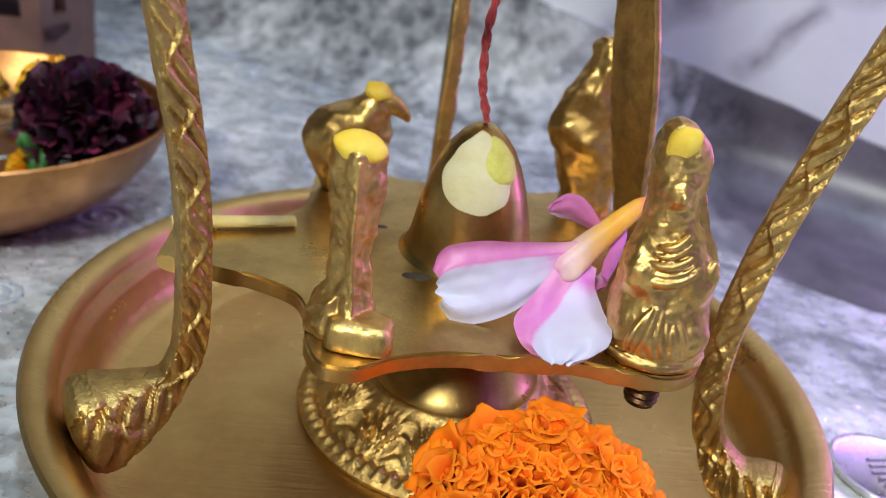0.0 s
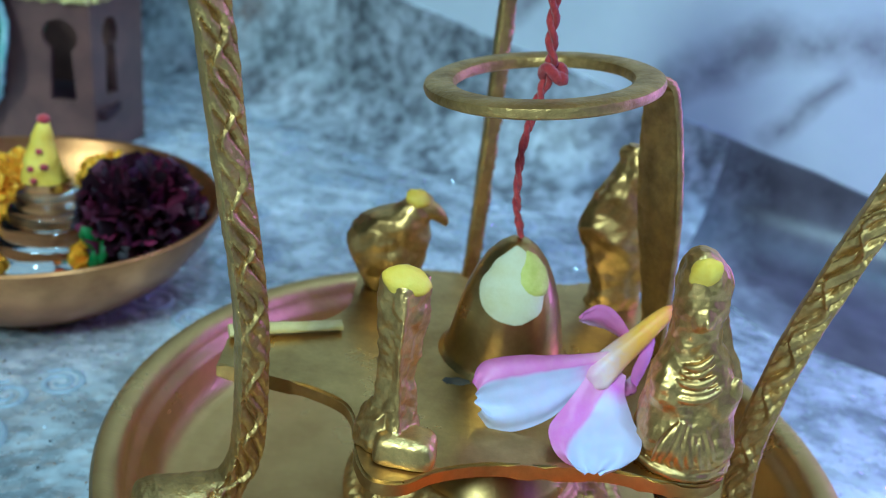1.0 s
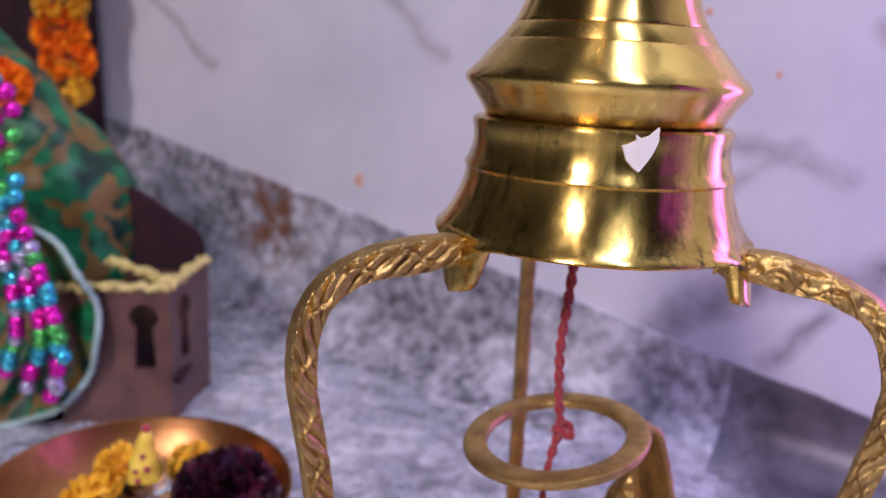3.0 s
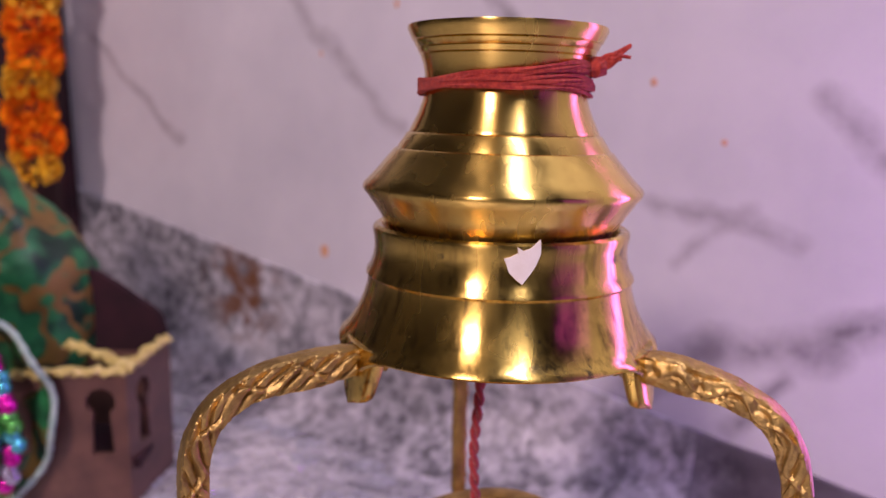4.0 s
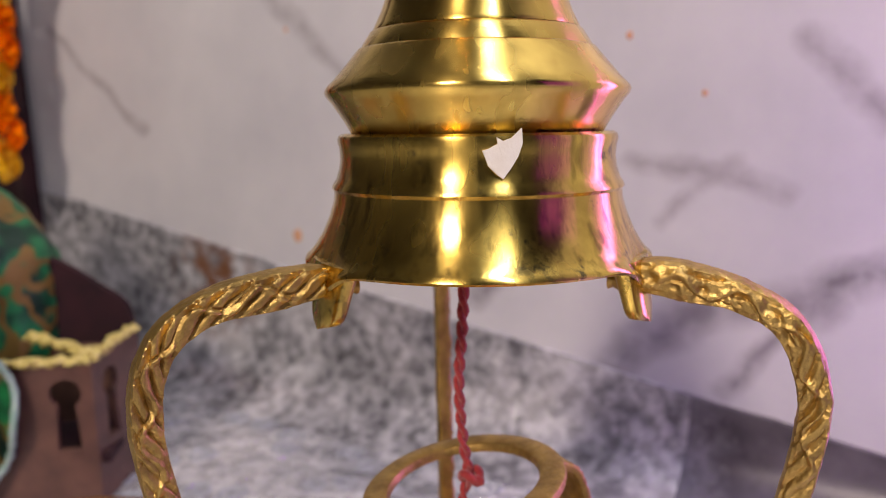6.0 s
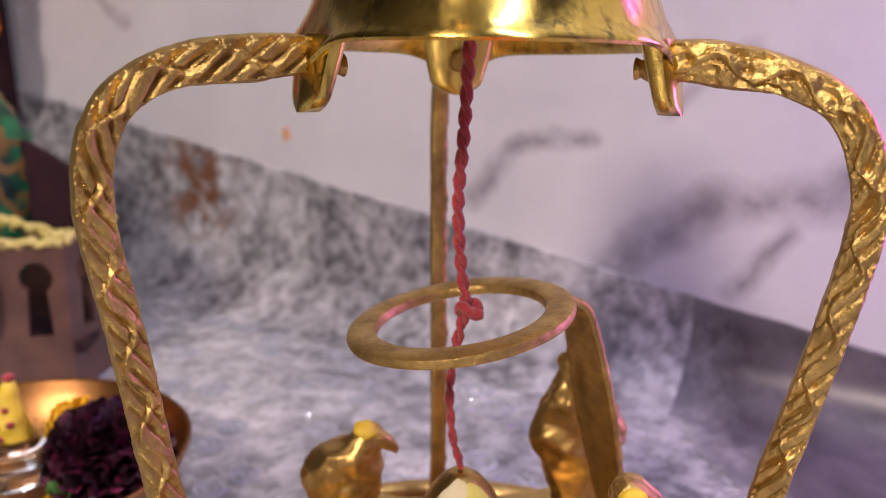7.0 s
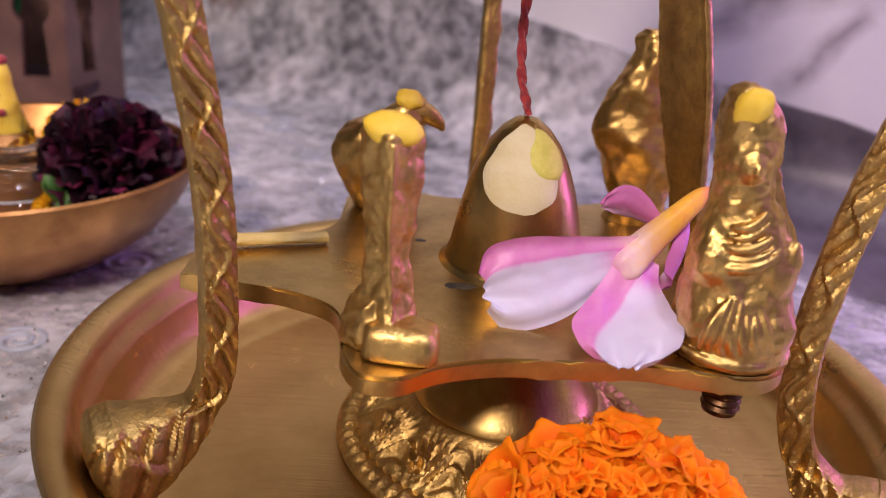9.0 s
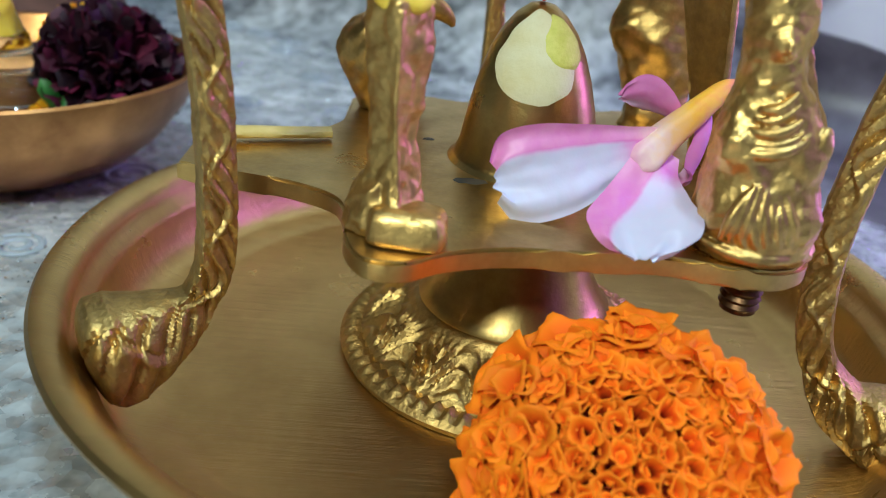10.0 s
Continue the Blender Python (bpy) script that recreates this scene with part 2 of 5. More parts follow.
def dark_zone_material():
    """Dark glossy stand-in for the floor's dark zone, its near rim mottled grey in an uneven margin so that it fades
    out.
    """
    m, t, p = nodes_of("dark_glossy_zone")
    cloud = noise_node(t, 40, 5, 0.6)
    dark = ramp_node(t, cloud, [(0.35, (0.06, 0.05, 0.06)), (0.65, (0.14, 0.125, 0.14))])
    grey_edge = ramp_node(t, noise_node(t, 30, 6, 0.65), [(0.4, (0.2, 0.2, 0.21)), (0.6, (0.55, 0.54, 0.54))])
    where = t.nodes.new("ShaderNodeSeparateXYZ")
    link(t, t.nodes.new("ShaderNodeNewGeometry").outputs["Position"], where.inputs[0])
    wander = t.nodes.new("ShaderNodeMath")
    wander.operation = "MULTIPLY_ADD"
    wander.inputs[1].default_value = 0.09
    link(t, noise_node(t, 26, 5, 0.7), wander.inputs[0])
    link(t, where.outputs["X"], wander.inputs[2])
    rim = t.nodes.new("ShaderNodeMapRange")
    rim.inputs["From Min"].default_value, rim.inputs["From Max"].default_value = 0.15, 0.182
    link(t, wander.outputs[0], rim.inputs["Value"])
    link(t, mixed(t, rim.outputs["Result"], grey_edge, dark), p.inputs["Base Color"])
    p.inputs["Roughness"].default_value = 0.35
    link(t, bump_node(t, noise_node(t, 160, 3), 0.08, 0.0005), p.inputs["Normal"])
    return m


DARK_ZONE = dark_zone_material()
STICK = plain("yellow_stick", (0.62, 0.45, 0.12), (0.75, 0.58, 0.22), 0.6, 180, 0.3)
THRONE = plain("painted_wood", (0.09, 0.042, 0.032), (0.16, 0.075, 0.052), 0.5, 60, 0.2)
GOLD_TRIM = plain("gold_lace", (0.5, 0.38, 0.08), (0.78, 0.66, 0.25), 0.4, 500, 0.6)
WHITE_TRIM = plain("pale_piping", (0.25, 0.42, 0.34), (0.42, 0.55, 0.48), 0.5, 300, 0.3)
CURTAIN = plain("dark_velvet", (0.014, 0.003, 0.005), (0.034, 0.007, 0.01), 0.95, 40, 0.3, 0.001)
FLECK = plain("dried_orange", (0.66, 0.3, 0.14), (0.72, 0.42, 0.24), 0.7, 200, 0.2)
STAIN = plain("dark_stain", (0.03, 0.025, 0.02), (0.08, 0.06, 0.04), 0.5, 200, 0.2)
GLITTER = brass("silver_fleck", (0.9, 0.9, 0.92), (0.8, 0.8, 0.82), (0.12, 0.2), 90, 900, 0.02)
COIN = brass("nickel_coin", (0.72, 0.72, 0.68), (0.55, 0.55, 0.5), (0.2, 0.35), 90, 900, 0.1)
SHELL = plain("room_plaster", (0.075, 0.066, 0.06), (0.12, 0.105, 0.094), 0.9, 4, 0.1)
CEILING = plain("ceiling_paint", (0.2, 0.195, 0.19), (0.26, 0.25, 0.24), 0.9, 4, 0.1)


def cloth_material():
    m, t, p = nodes_of("green_brocade")
    f = noise_node(t, 46, 1.5, 0.45)
    g = noise_node(t, 60, 2, 0.5)
    green = ramp_node(t, g, [(0.4, (0.0, 0.03, 0.013)), (0.6, (0.0, 0.2, 0.06))])
    gold = ramp_node(t, f, [(0.43, (0, 0, 0)), (0.45, (1, 1, 1)), (0.51, (1, 1, 1)), (0.53, (0, 0, 0))])
    link(t, mixed(t, gold, green, (0.2, 0.115, 0.02)), p.inputs["Base Color"])
    p.inputs["Roughness"].default_value = 0.5
    link(t, bump_node(t, noise_node(t, 900, 2), 0.3, 0.0006), p.inputs["Normal"])
    return m


def glass_material():
    m, t, p = nodes_of("clear_crystal")
    p.inputs["Base Color"].default_value = (0.98, 0.97, 0.96, 1)
    p.inputs["Roughness"].default_value = 0.03
    p.inputs["IOR"].default_value = 1.5
    p.inputs["Transmission Weight"].default_value = 1.0
    return m


def bead_material(name, colour):
    m, t, p = nodes_of(name)
    p.inputs["Base Color"].default_value = (*colour, 1)
    p.inputs["Metallic"].default_value = 0.75
    p.inputs["Roughness"].default_value = 0.16
    return m


def pink_material():
    """Pink to white along the petal's own tone."""
    m, t, p = nodes_of("pink_petal")
    a = t.nodes.new("ShaderNodeAttribute")
    a.attribute_name = "tone"
    veins = noise_node(t, 500, 3)
    tone = t.nodes.new("ShaderNodeMath")
    tone.operation = "ADD"
    tone.use_clamp = True
    link(t, a.outputs["Fac"], tone.inputs[0])
    v = t.nodes.new("ShaderNodeMath")
    v.operation = "MULTIPLY_ADD"
    v.inputs[1].default_value, v.inputs[2].default_value = 0.16, -0.08
    link(t, veins, v.inputs[0])
    link(t, v.outputs[0], tone.inputs[1])
    link(t, ramp_node(t, tone.outputs[0], [(0.0, (0.6, 0.6, 0.74)), (0.22, (0.66, 0.52, 0.7)), (0.42, (0.68, 0.2, 0.5)), (0.56, (0.74, 0.34, 0.52)), (0.68, (0.8, 0.56, 0.5)), (0.78, (0.84, 0.5, 0.2)), (0.88, (0.86, 0.46, 0.03)), (1.0, (0.8, 0.2, 0.08))]), p.inputs["Base Color"])
    p.inputs["Roughness"].default_value = 0.42
    p.inputs["Subsurface Weight"].default_value = 0.2
    p.inputs["Subsurface Radius"].default_value = (0.003, 0.002, 0.002)
    link(t, bump_node(t, veins, 0.15, 0.0004), p.inputs["Normal"])
    return m


def floret_material():
    """Orange petal, redder down in its tube by pigment and by painted depth shade, lighter at the lip, each floret a
    tone of its own.
    """
    m, t, p = nodes_of("marigold_floret")
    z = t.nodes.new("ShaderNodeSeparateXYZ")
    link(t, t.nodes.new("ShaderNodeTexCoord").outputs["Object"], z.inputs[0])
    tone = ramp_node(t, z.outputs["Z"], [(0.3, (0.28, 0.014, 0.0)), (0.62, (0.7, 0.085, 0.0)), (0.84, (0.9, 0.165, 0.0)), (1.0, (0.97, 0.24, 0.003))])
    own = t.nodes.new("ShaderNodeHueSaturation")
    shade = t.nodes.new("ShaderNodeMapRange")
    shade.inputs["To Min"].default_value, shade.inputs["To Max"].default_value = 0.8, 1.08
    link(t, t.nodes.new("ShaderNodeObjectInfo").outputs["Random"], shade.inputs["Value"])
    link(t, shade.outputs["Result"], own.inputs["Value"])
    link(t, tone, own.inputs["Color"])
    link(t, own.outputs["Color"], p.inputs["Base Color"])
    p.inputs["Roughness"].default_value = 0.7
    p.inputs["Specular IOR Level"].default_value = 0.2
    p.inputs["Subsurface Weight"].default_value = 0.15
    p.inputs["Subsurface Radius"].default_value = (0.003, 0.001, 0.0005)
    return m


MARIGOLD_FLORET = floret_material()
CLOTH, CRYSTAL, PINK = cloth_material(), glass_material(), pink_material()
BEADS = [bead_material("magenta_bead", (0.75, 0.02, 0.4)), bead_material("teal_bead", (0.05, 0.5, 0.6)),
         bead_material("silver_bead", (0.45, 0.42, 0.55)), bead_material("green_bead", (0.08, 0.5, 0.1))]


def floor_material():
    """Silver-grey embossed sheet: cloudy, wet and glittering."""
    m, t, p = nodes_of("silver_sheet")
    cloud = noise_node(t, 14, 6, 0.65)
    spots = noise_node(t, 95, 4, 0.6)
    base = ramp_node(t, cloud, [(0.4, (0.25, 0.26, 0.275)), (0.5, (0.54, 0.545, 0.56)), (0.6, (0.9, 0.89, 0.88))])
    link(t, mixed(t, 0.32, base, ramp_node(t, spots, [(0.4, (0.16, 0.16, 0.17)), (0.6, (0.95, 0.95, 0.97))])), p.inputs["Base Color"])
    p.inputs["Metallic"].default_value = 0.4
    link(t, ramp_node(t, spots, [(0.35, (0.14, 0.14, 0.14)), (0.65, (0.42, 0.42, 0.42))]), p.inputs["Roughness"])
    c = t.nodes.new("ShaderNodeTexVoronoi")
    c.inputs["Scale"].default_value = 240
    link(t, t.nodes.new("ShaderNodeTexCoord").outputs["Object"], c.inputs["Vector"])
    link(t, bump_node(t, c.outputs["Distance"], 0.5, 0.0015), p.inputs["Normal"])
    return m


def vein_mask(t, where, a, b, width):
    """1 on a wavering line from a to b (centimetres along and up the wall), 0 off it."""
    def op(kind, *args):
        n = t.nodes.new("ShaderNodeVectorMath")
        n.operation = kind
        for k, v in enumerate(args):
            if isinstance(v, tuple):
                n.inputs[k].default_value = v
            else:
                link(t, v, n.inputs[k])
        return n
    def num(kind, x, y, clamp=False):
        n = t.nodes.new("ShaderNodeMath")
        n.operation, n.use_clamp = kind, clamp
        for k, v in enumerate((x, y)):
            if isinstance(v, (int, float)):
                n.inputs[k].default_value = v
            else:
                link(t, v, n.inputs[k])
        return n.outputs[0]
    A, B = (a[0] * U, 0.0, a[1] * U), (b[0] * U, 0.0, b[1] * U)
    d = tuple(q - p for p, q in zip(A, B))
    size = sum(x * x for x in d)
    rel = op("SUBTRACT", where, A).outputs[0]
    along = num("DIVIDE", op("DOT_PRODUCT", rel, d).outputs["Value"], size, True)
    s = t.nodes.new("ShaderNodeVectorMath")
    s.operation = "SCALE"
    s.inputs[0].default_value = d
    link(t, along, s.inputs["Scale"])
    off = op("DISTANCE", rel, s.outputs[0]).outputs["Value"]
    return num("SUBTRACT", 1.0, num("DIVIDE", off, width * U), True)


def wall_material(veins):
    """Pale marble with soft grey veins."""
    m, t, p = nodes_of("pale_marble")
    where = t.nodes.new("ShaderNodeTexCoord").outputs["Object"]
    wob = t.nodes.new("ShaderNodeTexNoise")
    wob.inputs["Scale"].default_value, wob.inputs["Detail"].default_value = 28, 4
    link(t, where, wob.inputs["Vector"])
    sub = t.nodes.new("ShaderNodeVectorMath")
    sub.operation = "MULTIPLY_ADD"
    sub.inputs[1].default_value, sub.inputs[2].default_value = (0.02, 0.0, 0.02), (-0.01, 0.0, -0.01)
    link(t, wob.outputs["Color"], sub.inputs[0])
    flat = t.nodes.new("ShaderNodeVectorMath")
    flat.operation = "MULTIPLY"
    flat.inputs[1].default_value = (1, 0, 1)
    link(t, where, flat.inputs[0])
    add = t.nodes.new("ShaderNodeVectorMath")
    link(t, flat.outputs[0], add.inputs[0])
    link(t, sub.outputs[0], add.inputs[1])
    colour = ramp_node(t, noise_node(t, 9, 5, 0.6), [(0.3, (0.56, 0.56, 0.58)), (0.7, (0.72, 0.71, 0.71))])
    patch = noise_node(t, 70, 4, 0.6)
    for a, b, width, tone in veins:
        mask = vein_mask(t, add.outputs[0], a, b, width)
        k = t.nodes.new("ShaderNodeMath")
        k.operation = "MULTIPLY"
        link(t, mask, k.inputs[0])
        link(t, ramp_node(t, patch, [(0.3, (0.35,) * 3), (0.6, (0.95,) * 3)]), k.inputs[1])
        colour = mixed(t, k.outputs[0], colour, tone)
    link(t, colour, p.inputs["Base Color"])
    p.inputs["Roughness"].default_value = 0.35
    link(t, bump_node(t, noise_node(t, 300, 3), 0.05, 0.0005), p.inputs["Normal"])
    return m


def edge_material():
    """The same sheet where it is turned up: smoother, with a rusty stain."""
    m, t, p = nodes_of("silver_sheet_smooth")
    where = t.nodes.new("ShaderNodeTexCoord").outputs["Object"]
    cloud = noise_node(t, 22, 6, 0.65)
    fine = noise_node(t, 130, 4, 0.6)
    base = ramp_node(t, cloud, [(0.38, (0.2, 0.2, 0.21)), (0.5, (0.46, 0.46, 0.47)), (0.58, (0.9, 0.89, 0.89))])
    base = mixed(t, 0.45, base, ramp_node(t, fine, [(0.4, (0.07, 0.07, 0.075)), (0.6, (0.8, 0.8, 0.82))]))
    d = t.nodes.new("ShaderNodeVectorMath")
    d.operation = "DISTANCE"
    link(t, where, d.inputs[0])
    at = world_stain()
    d.inputs[1].default_value = at
    near = ramp_node(t, d.outputs["Value"], [(0.018, (1, 1, 1)), (0.046, (0, 0, 0))])
    k = t.nodes.new("ShaderNodeMath")
    k.operation = "MULTIPLY"
    link(t, near, k.inputs[0])
    link(t, ramp_node(t, noise_node(t, 60, 3), [(0.4, (0, 0, 0)), (0.55, (1, 1, 1))]), k.inputs[1])
    link(t, mixed(t, k.outputs[0], base, (0.26, 0.11, 0.05)), p.inputs["Base Color"])
    p.inputs["Metallic"].default_value = 0.4
    p.inputs["Roughness"].default_value = 0.3
    link(t, bump_node(t, fine, 0.5, 0.002), p.inputs["Normal"])
    return m


def world_stain():
    """The rusty stain's place on the upturned sheet, from that sheet's origin."""
    a = radians(-33.0)
    x, y = -8.4 - 7.3 * math.cos(a), 33.9 - 7.3 * math.sin(a)
    return Vector((x - 0, y - 30, 5.6 + 1.2)) * U


SHEET = floor_material()
SHEET_EDGE = edge_material()
MOTIF = plain("embossed_grey", (0.3, 0.32, 0.35), (0.46, 0.48, 0.52), 0.35, 120, 0.2)

# ---------------------------------------------------------------- the setting
WALL_YAW = -33.0
WALL_AT = Vector((-8.4, 33.9, 0))
ALONG = Vector((math.cos(radians(WALL_YAW)), math.sin(radians(WALL_YAW)), 0))
INTO = Vector((-ALONG.y, ALONG.x, 0))


def on_wall(s, z, off=0.0):
    """A point s along the back wall, off in front of it."""
    p = WALL_AT + ALONG * s - INTO * off
    return Vector((p.x, p.y, z))


def build_setting():
    bm = bmesh.new()
    box(bm, (0, 0, -2.2), (420, 420, 2.0))
    floor = solo("floor", bm, SHEET, (0, 0, -1.2), "silver-grey embossed glittering sheet on the floor", "floor", kind="structure")
    floor.location = world_point(0, 0, -1.2)
    # the back wall, in its own axes so that its veins run along it
    g = (0.26, 0.24, 0.26)
    veins = [((12.8, 6.8), (15.3, 9.9), 0.8, g), ((15.3, 9.9), (19.1, 10.6), 0.7, g), ((20.4, 4.3), (24.7, 7.8), 1.5, g), ((24.7, 7.8), (30.2, 8.7), 1.4, g),
             ((26.3, 4.1), (28.6, 6.8), 0.8, g), ((-23.1, 23.0), (-13.3, 15.8), 0.6, (0.36, 0.34, 0.35)), ((-2.4, 25.1), (5.9, 17.5), 0.8, (0.4, 0.38, 0.39)),
             ((11, 25.5), (13.1, 23.9), 0.6, g), ((21.2, 14.7), (28.6, 13.9), 0.7, (0.36, 0.34, 0.35)), ((30.5, 9.8), (32.5, 10.4), 1.3, (0.18, 0.17, 0.18)),
             ((29, 20.2), (32.2, 16.8), 0.9, (0.36, 0.34, 0.35)), ((23, 12), (25.9, 14.8), 0.6, (0.42, 0.4, 0.41))]
    bm = bmesh.new()
    bmesh.ops.create_cube(bm, size=1.0, matrix=Matrix.Translation((0, 2.0, 120)) @ Matrix.Diagonal((420, 4, 246, 1)))
    for v in bm.verts:
        v.co *= U
    me = bpy.data.meshes.new("wall_back")
    bm.to_mesh(me)
    bm.free()
    me.materials.append(wall_material(veins))
    wall = new("wall_back", me)
    base = world_point(WALL_AT.x, WALL_AT.y, 0)
    wall.matrix_world = Matrix.Translation(base) @ pose(0, 0, 0, 0, 0, WALL_YAW)
    tagged(wall, "pale grey marble wall with soft dark veins", "wall", kind="structure")
    ORIGIN[wall] = base
    # the sheet's upturned edge, coved against the wall, its top edge sloping
    def cove(s0, s1, reach):
        bm = bmesh.new()
        rows = []
        n = int((s1 - s0) / 1.4) + 2
        for k in range(n):
            s = s0 + (s1 - s0) * k / (n - 1)
            top = max(10.8 - 0.148 * (s + 24.5), -0.6) + 0.15 * noise.noise(Vector((s * 0.4, 0, 0)))
            z_low = -1.18 + reach * min(1, (top + 1.3) / reach)
            row = []
            for i in range(10):
                a = i / 9 * math.pi / 2
                row.append(on_wall(s, -1.18 + (z_low + 1.18) * (1 - math.cos(a)), 0.25 + reach * (1 - math.sin(a))))
            for f in (0.25, 0.5, 0.75, 1.0):
                row.append(on_wall(s, z_low + (max(top, z_low + 0.01) - z_low) * f, 0.25))
            row.append(on_wall(s, max(top, -1.1) + 0.02, -0.02))
            rows.append(row)
        grid(bm, rows)
        return bm
    solo("floor_sheet_edge", cove(-45, 24.8, 4.2), SHEET_EDGE, (0, 30, -1.2), "silver-grey sheet turned up against the marble wall", "floor sheet", kind="structure")
    # Dark cove and floor patch, added where the right side reads dark.
    solo("skirting_dark", cove(24.6, 46, 3.0), DARK_ZONE, (14, 20, -1.2), "dark glossy strip added under the marble wall where its foot reads dark", "skirting", kind="structure")
    bm = bmesh.new()
    edge = [(12.2, 20.3, 0), (11.4, 17.6, 0), (10.9, 14.5, 0), (11.4, 11.5, 0), (13.5, 9.4, 0), (17.0, 7.6, 0), (22.0, 5.5, 0), (30.0, 1.0, 0)]
    outline = [(p.x + 0.35 * noise.noise(p * 0.8), p.y + 0.35 * noise.noise(p * 0.8 + Vector((9, 0, 0)))) for p in smooth_path(edge, 6)]
    outline += [(on_wall(s, 0, 0.4).x, on_wall(s, 0, 0.4).y) for s in (46, 36, 30, 25)]
    slab(bm, outline, -1.2, -1.17)
    solo("stone_slab", bm, DARK_ZONE, (16, 14, -1.2), "dark glossy patch added on the floor beside the wall where it reads dark", "floor slab", kind="structure")
    for name, c, size in (("wall_left", (-205, 0, 115), (6, 420, 240)), ("wall_front", (0, -205, 115), (420, 6, 240)), ("wall_right", (205, 0, 115), (6, 420, 240))):
        bm = bmesh.new()
        box(bm, c, size)
        solo(name, bm, SHELL, (c[0], c[1], -1.2), "plain plastered wall of the room", "wall", kind="structure")
    bm = bmesh.new()
    box(bm, (0, 0, 236), (420, 420, 4))
    solo("ceiling", bm, CEILING, (0, 0, 234), "plain painted ceiling", "ceiling", kind="structure")
    return floor, wall



FLOOR, WALL = build_setting()


def scroll_motifs():
    """Embossed spirals on the floor sheet."""
    bm = bmesh.new()
    for sign, cx in ((1, 0.0), (-1, 1.9)):
        rows = []
        for k in range(40):
            f = k / 39
            a = f * 3.6 * math.pi
            r = 0.18 + 0.75 * f
            w = 0.09 + 0.06 * math.sin(f * math.pi)
            row = []
            for q, h in ((-w, 0.0), (-w * 0.4, 0.05), (w * 0.4, 0.05), (w, 0.0)):
                row.append(Vector((cx + sign * (r + q) * math.cos(a), (r + q) * math.sin(a), h)))
            rows.append(row)
        grid(bm, rows)
    bmesh.ops.scale(bm, vec=(U, U, U), verts=bm.verts)
    me = bpy.data.meshes.new("scroll_motif")
    bm.to_mesh(me)
    bm.free()
    me.materials.append(MOTIF)
    rng = random.Random(3)
    for i in range(-5, 7):
        for j in range(-2, 8):
            x, y = i * 4.4 + (j % 2) * 2.2, j * 4.2
            p = Vector((x, y, 0))
            if (p - WALL_AT).dot(INTO) > -5 or (x * x + y * y) < 80 or ((x + 14) ** 2 + (y - 8.9) ** 2) < 18 or (x > 7.5 and y > 4):
                continue
            ob = new("scroll_motif", me)
            ob.parent = FLOOR
            ob.matrix_basis = pose((x + rng.uniform(-0.8, 0.8)) * U, (y + rng.uniform(-0.8, 0.8)) * U, 0.0002, 0, 0, rng.uniform(0, 360)) @ Matrix.Scale(rng.uniform(0.7, 1.1), 4)


scroll_motifs()


def floor_glitter():
    """Loose mirror-bright flecks lying at all tilts on the sheet."""
    rng = random.Random(12)
    bm = bmesh.new()
    for k in range(12000):
        x, y = rng.uniform(-26, 26), rng.uniform(-9, 40)
        p = Vector((x, y, 0))
        if (p - WALL_AT).dot(INTO) > -1.2 or x * x + y * y < 74 or (x + 14) ** 2 + (y - 8.9) ** 2 < 11 or (x > 10.5 and y > 9):
            continue
        lift = 0.0
        near = (p - WALL_AT).dot(INTO) + 4.2
        if near > 0:
            lift = 4.2 - math.sqrt(max(0.0, 17.64 - near * near))
        size = rng.uniform(0.014, 0.04)
        m = Matrix.Translation((x, y, -1.16 + lift + size * 0.4)) @ pose(0, 0, 0, rng.gauss(0, 28), rng.gauss(0, 28), rng.uniform(0, 360))
        bm.faces.new([bm.verts.new(m @ Vector((size * math.cos(a), size * math.sin(a), 0))) for a in (0.3, 1.5, 2.5, 3.7, 5.1)])
    solo("floor_glitter", bm, GLITTER, (0, 10, -1.2), "silver glitter flecks strewn over the floor sheet", "glitter", kind="stuff", smooth=0)


floor_glitter()


def wall_flecks():
    """Small dried orange splashes on the marble."""
    for s, z, r in ((0.1, 9.4, 0.36), (5.6, 24.7, 0.17), (24.7, 18.0, 0.14), (21.1, 20.7, 0.17), (-0.1, 21.9, 0.13)):
        bm = bmesh.new()
        c = on_wall(s, z, 0.0)
        ball(bm, c, (r, 0.05, r * 1.15), Euler((0, 0, radians(WALL_YAW))), 2, 0.3, 1.5, s)
        ob = finish("orange_fleck", bm, FLECK, ORIGIN[WALL])
        ob.parent = WALL
        ob.matrix_parent_inverse = (Matrix.Translation(ORIGIN[WALL]) @ pose(0, 0, 0, 0, 0, WALL_YAW)).inverted()
        ob.location = ORIGIN[WALL]


wall_flecks()


# ---------------------------------------------------------------- brass tray
def tray():
    ob = thing("brass_tray", (-0.1, 0.2, -1.2), "round brass tray with a rolled rim, standing on the floor sheet", "tray")
    bm = bmesh.new()
    lathe(bm, [(7.95, 0.62), (8.1, 0.72), (8.32, 0.82), (8.42, 0.92), (8.44, 1.02), (8.37, 1.1), (8.2, 1.12), (8.0, 1.06), (7.86, 0.92), (7.8, 0.72)], -0.13, 0.05, 160)
    part("rim", bm, TRAY, ob)
    bm = bmesh.new()
    lathe(bm, [(0, -1.18), (5.9, -1.18), (6.3, -1.12), (7.1, -0.95), (7.7, -0.3), (7.9, 0.45), (7.96, 0.63), (7.8, 0.72), (7.72, 0.55), (7.6, 0.45), (7.56, 0.3), (7.45, -0.2), (7.25, -0.55), (6.95, -0.68), (6.6, -0.7), (6.5, -0.76), (6.3, -0.8),
               (4.0, -0.82), (0, -0.82)], -0.13, 0.05, 160)
    part("dish", bm, TRAY, ob)
    return ob


tray()


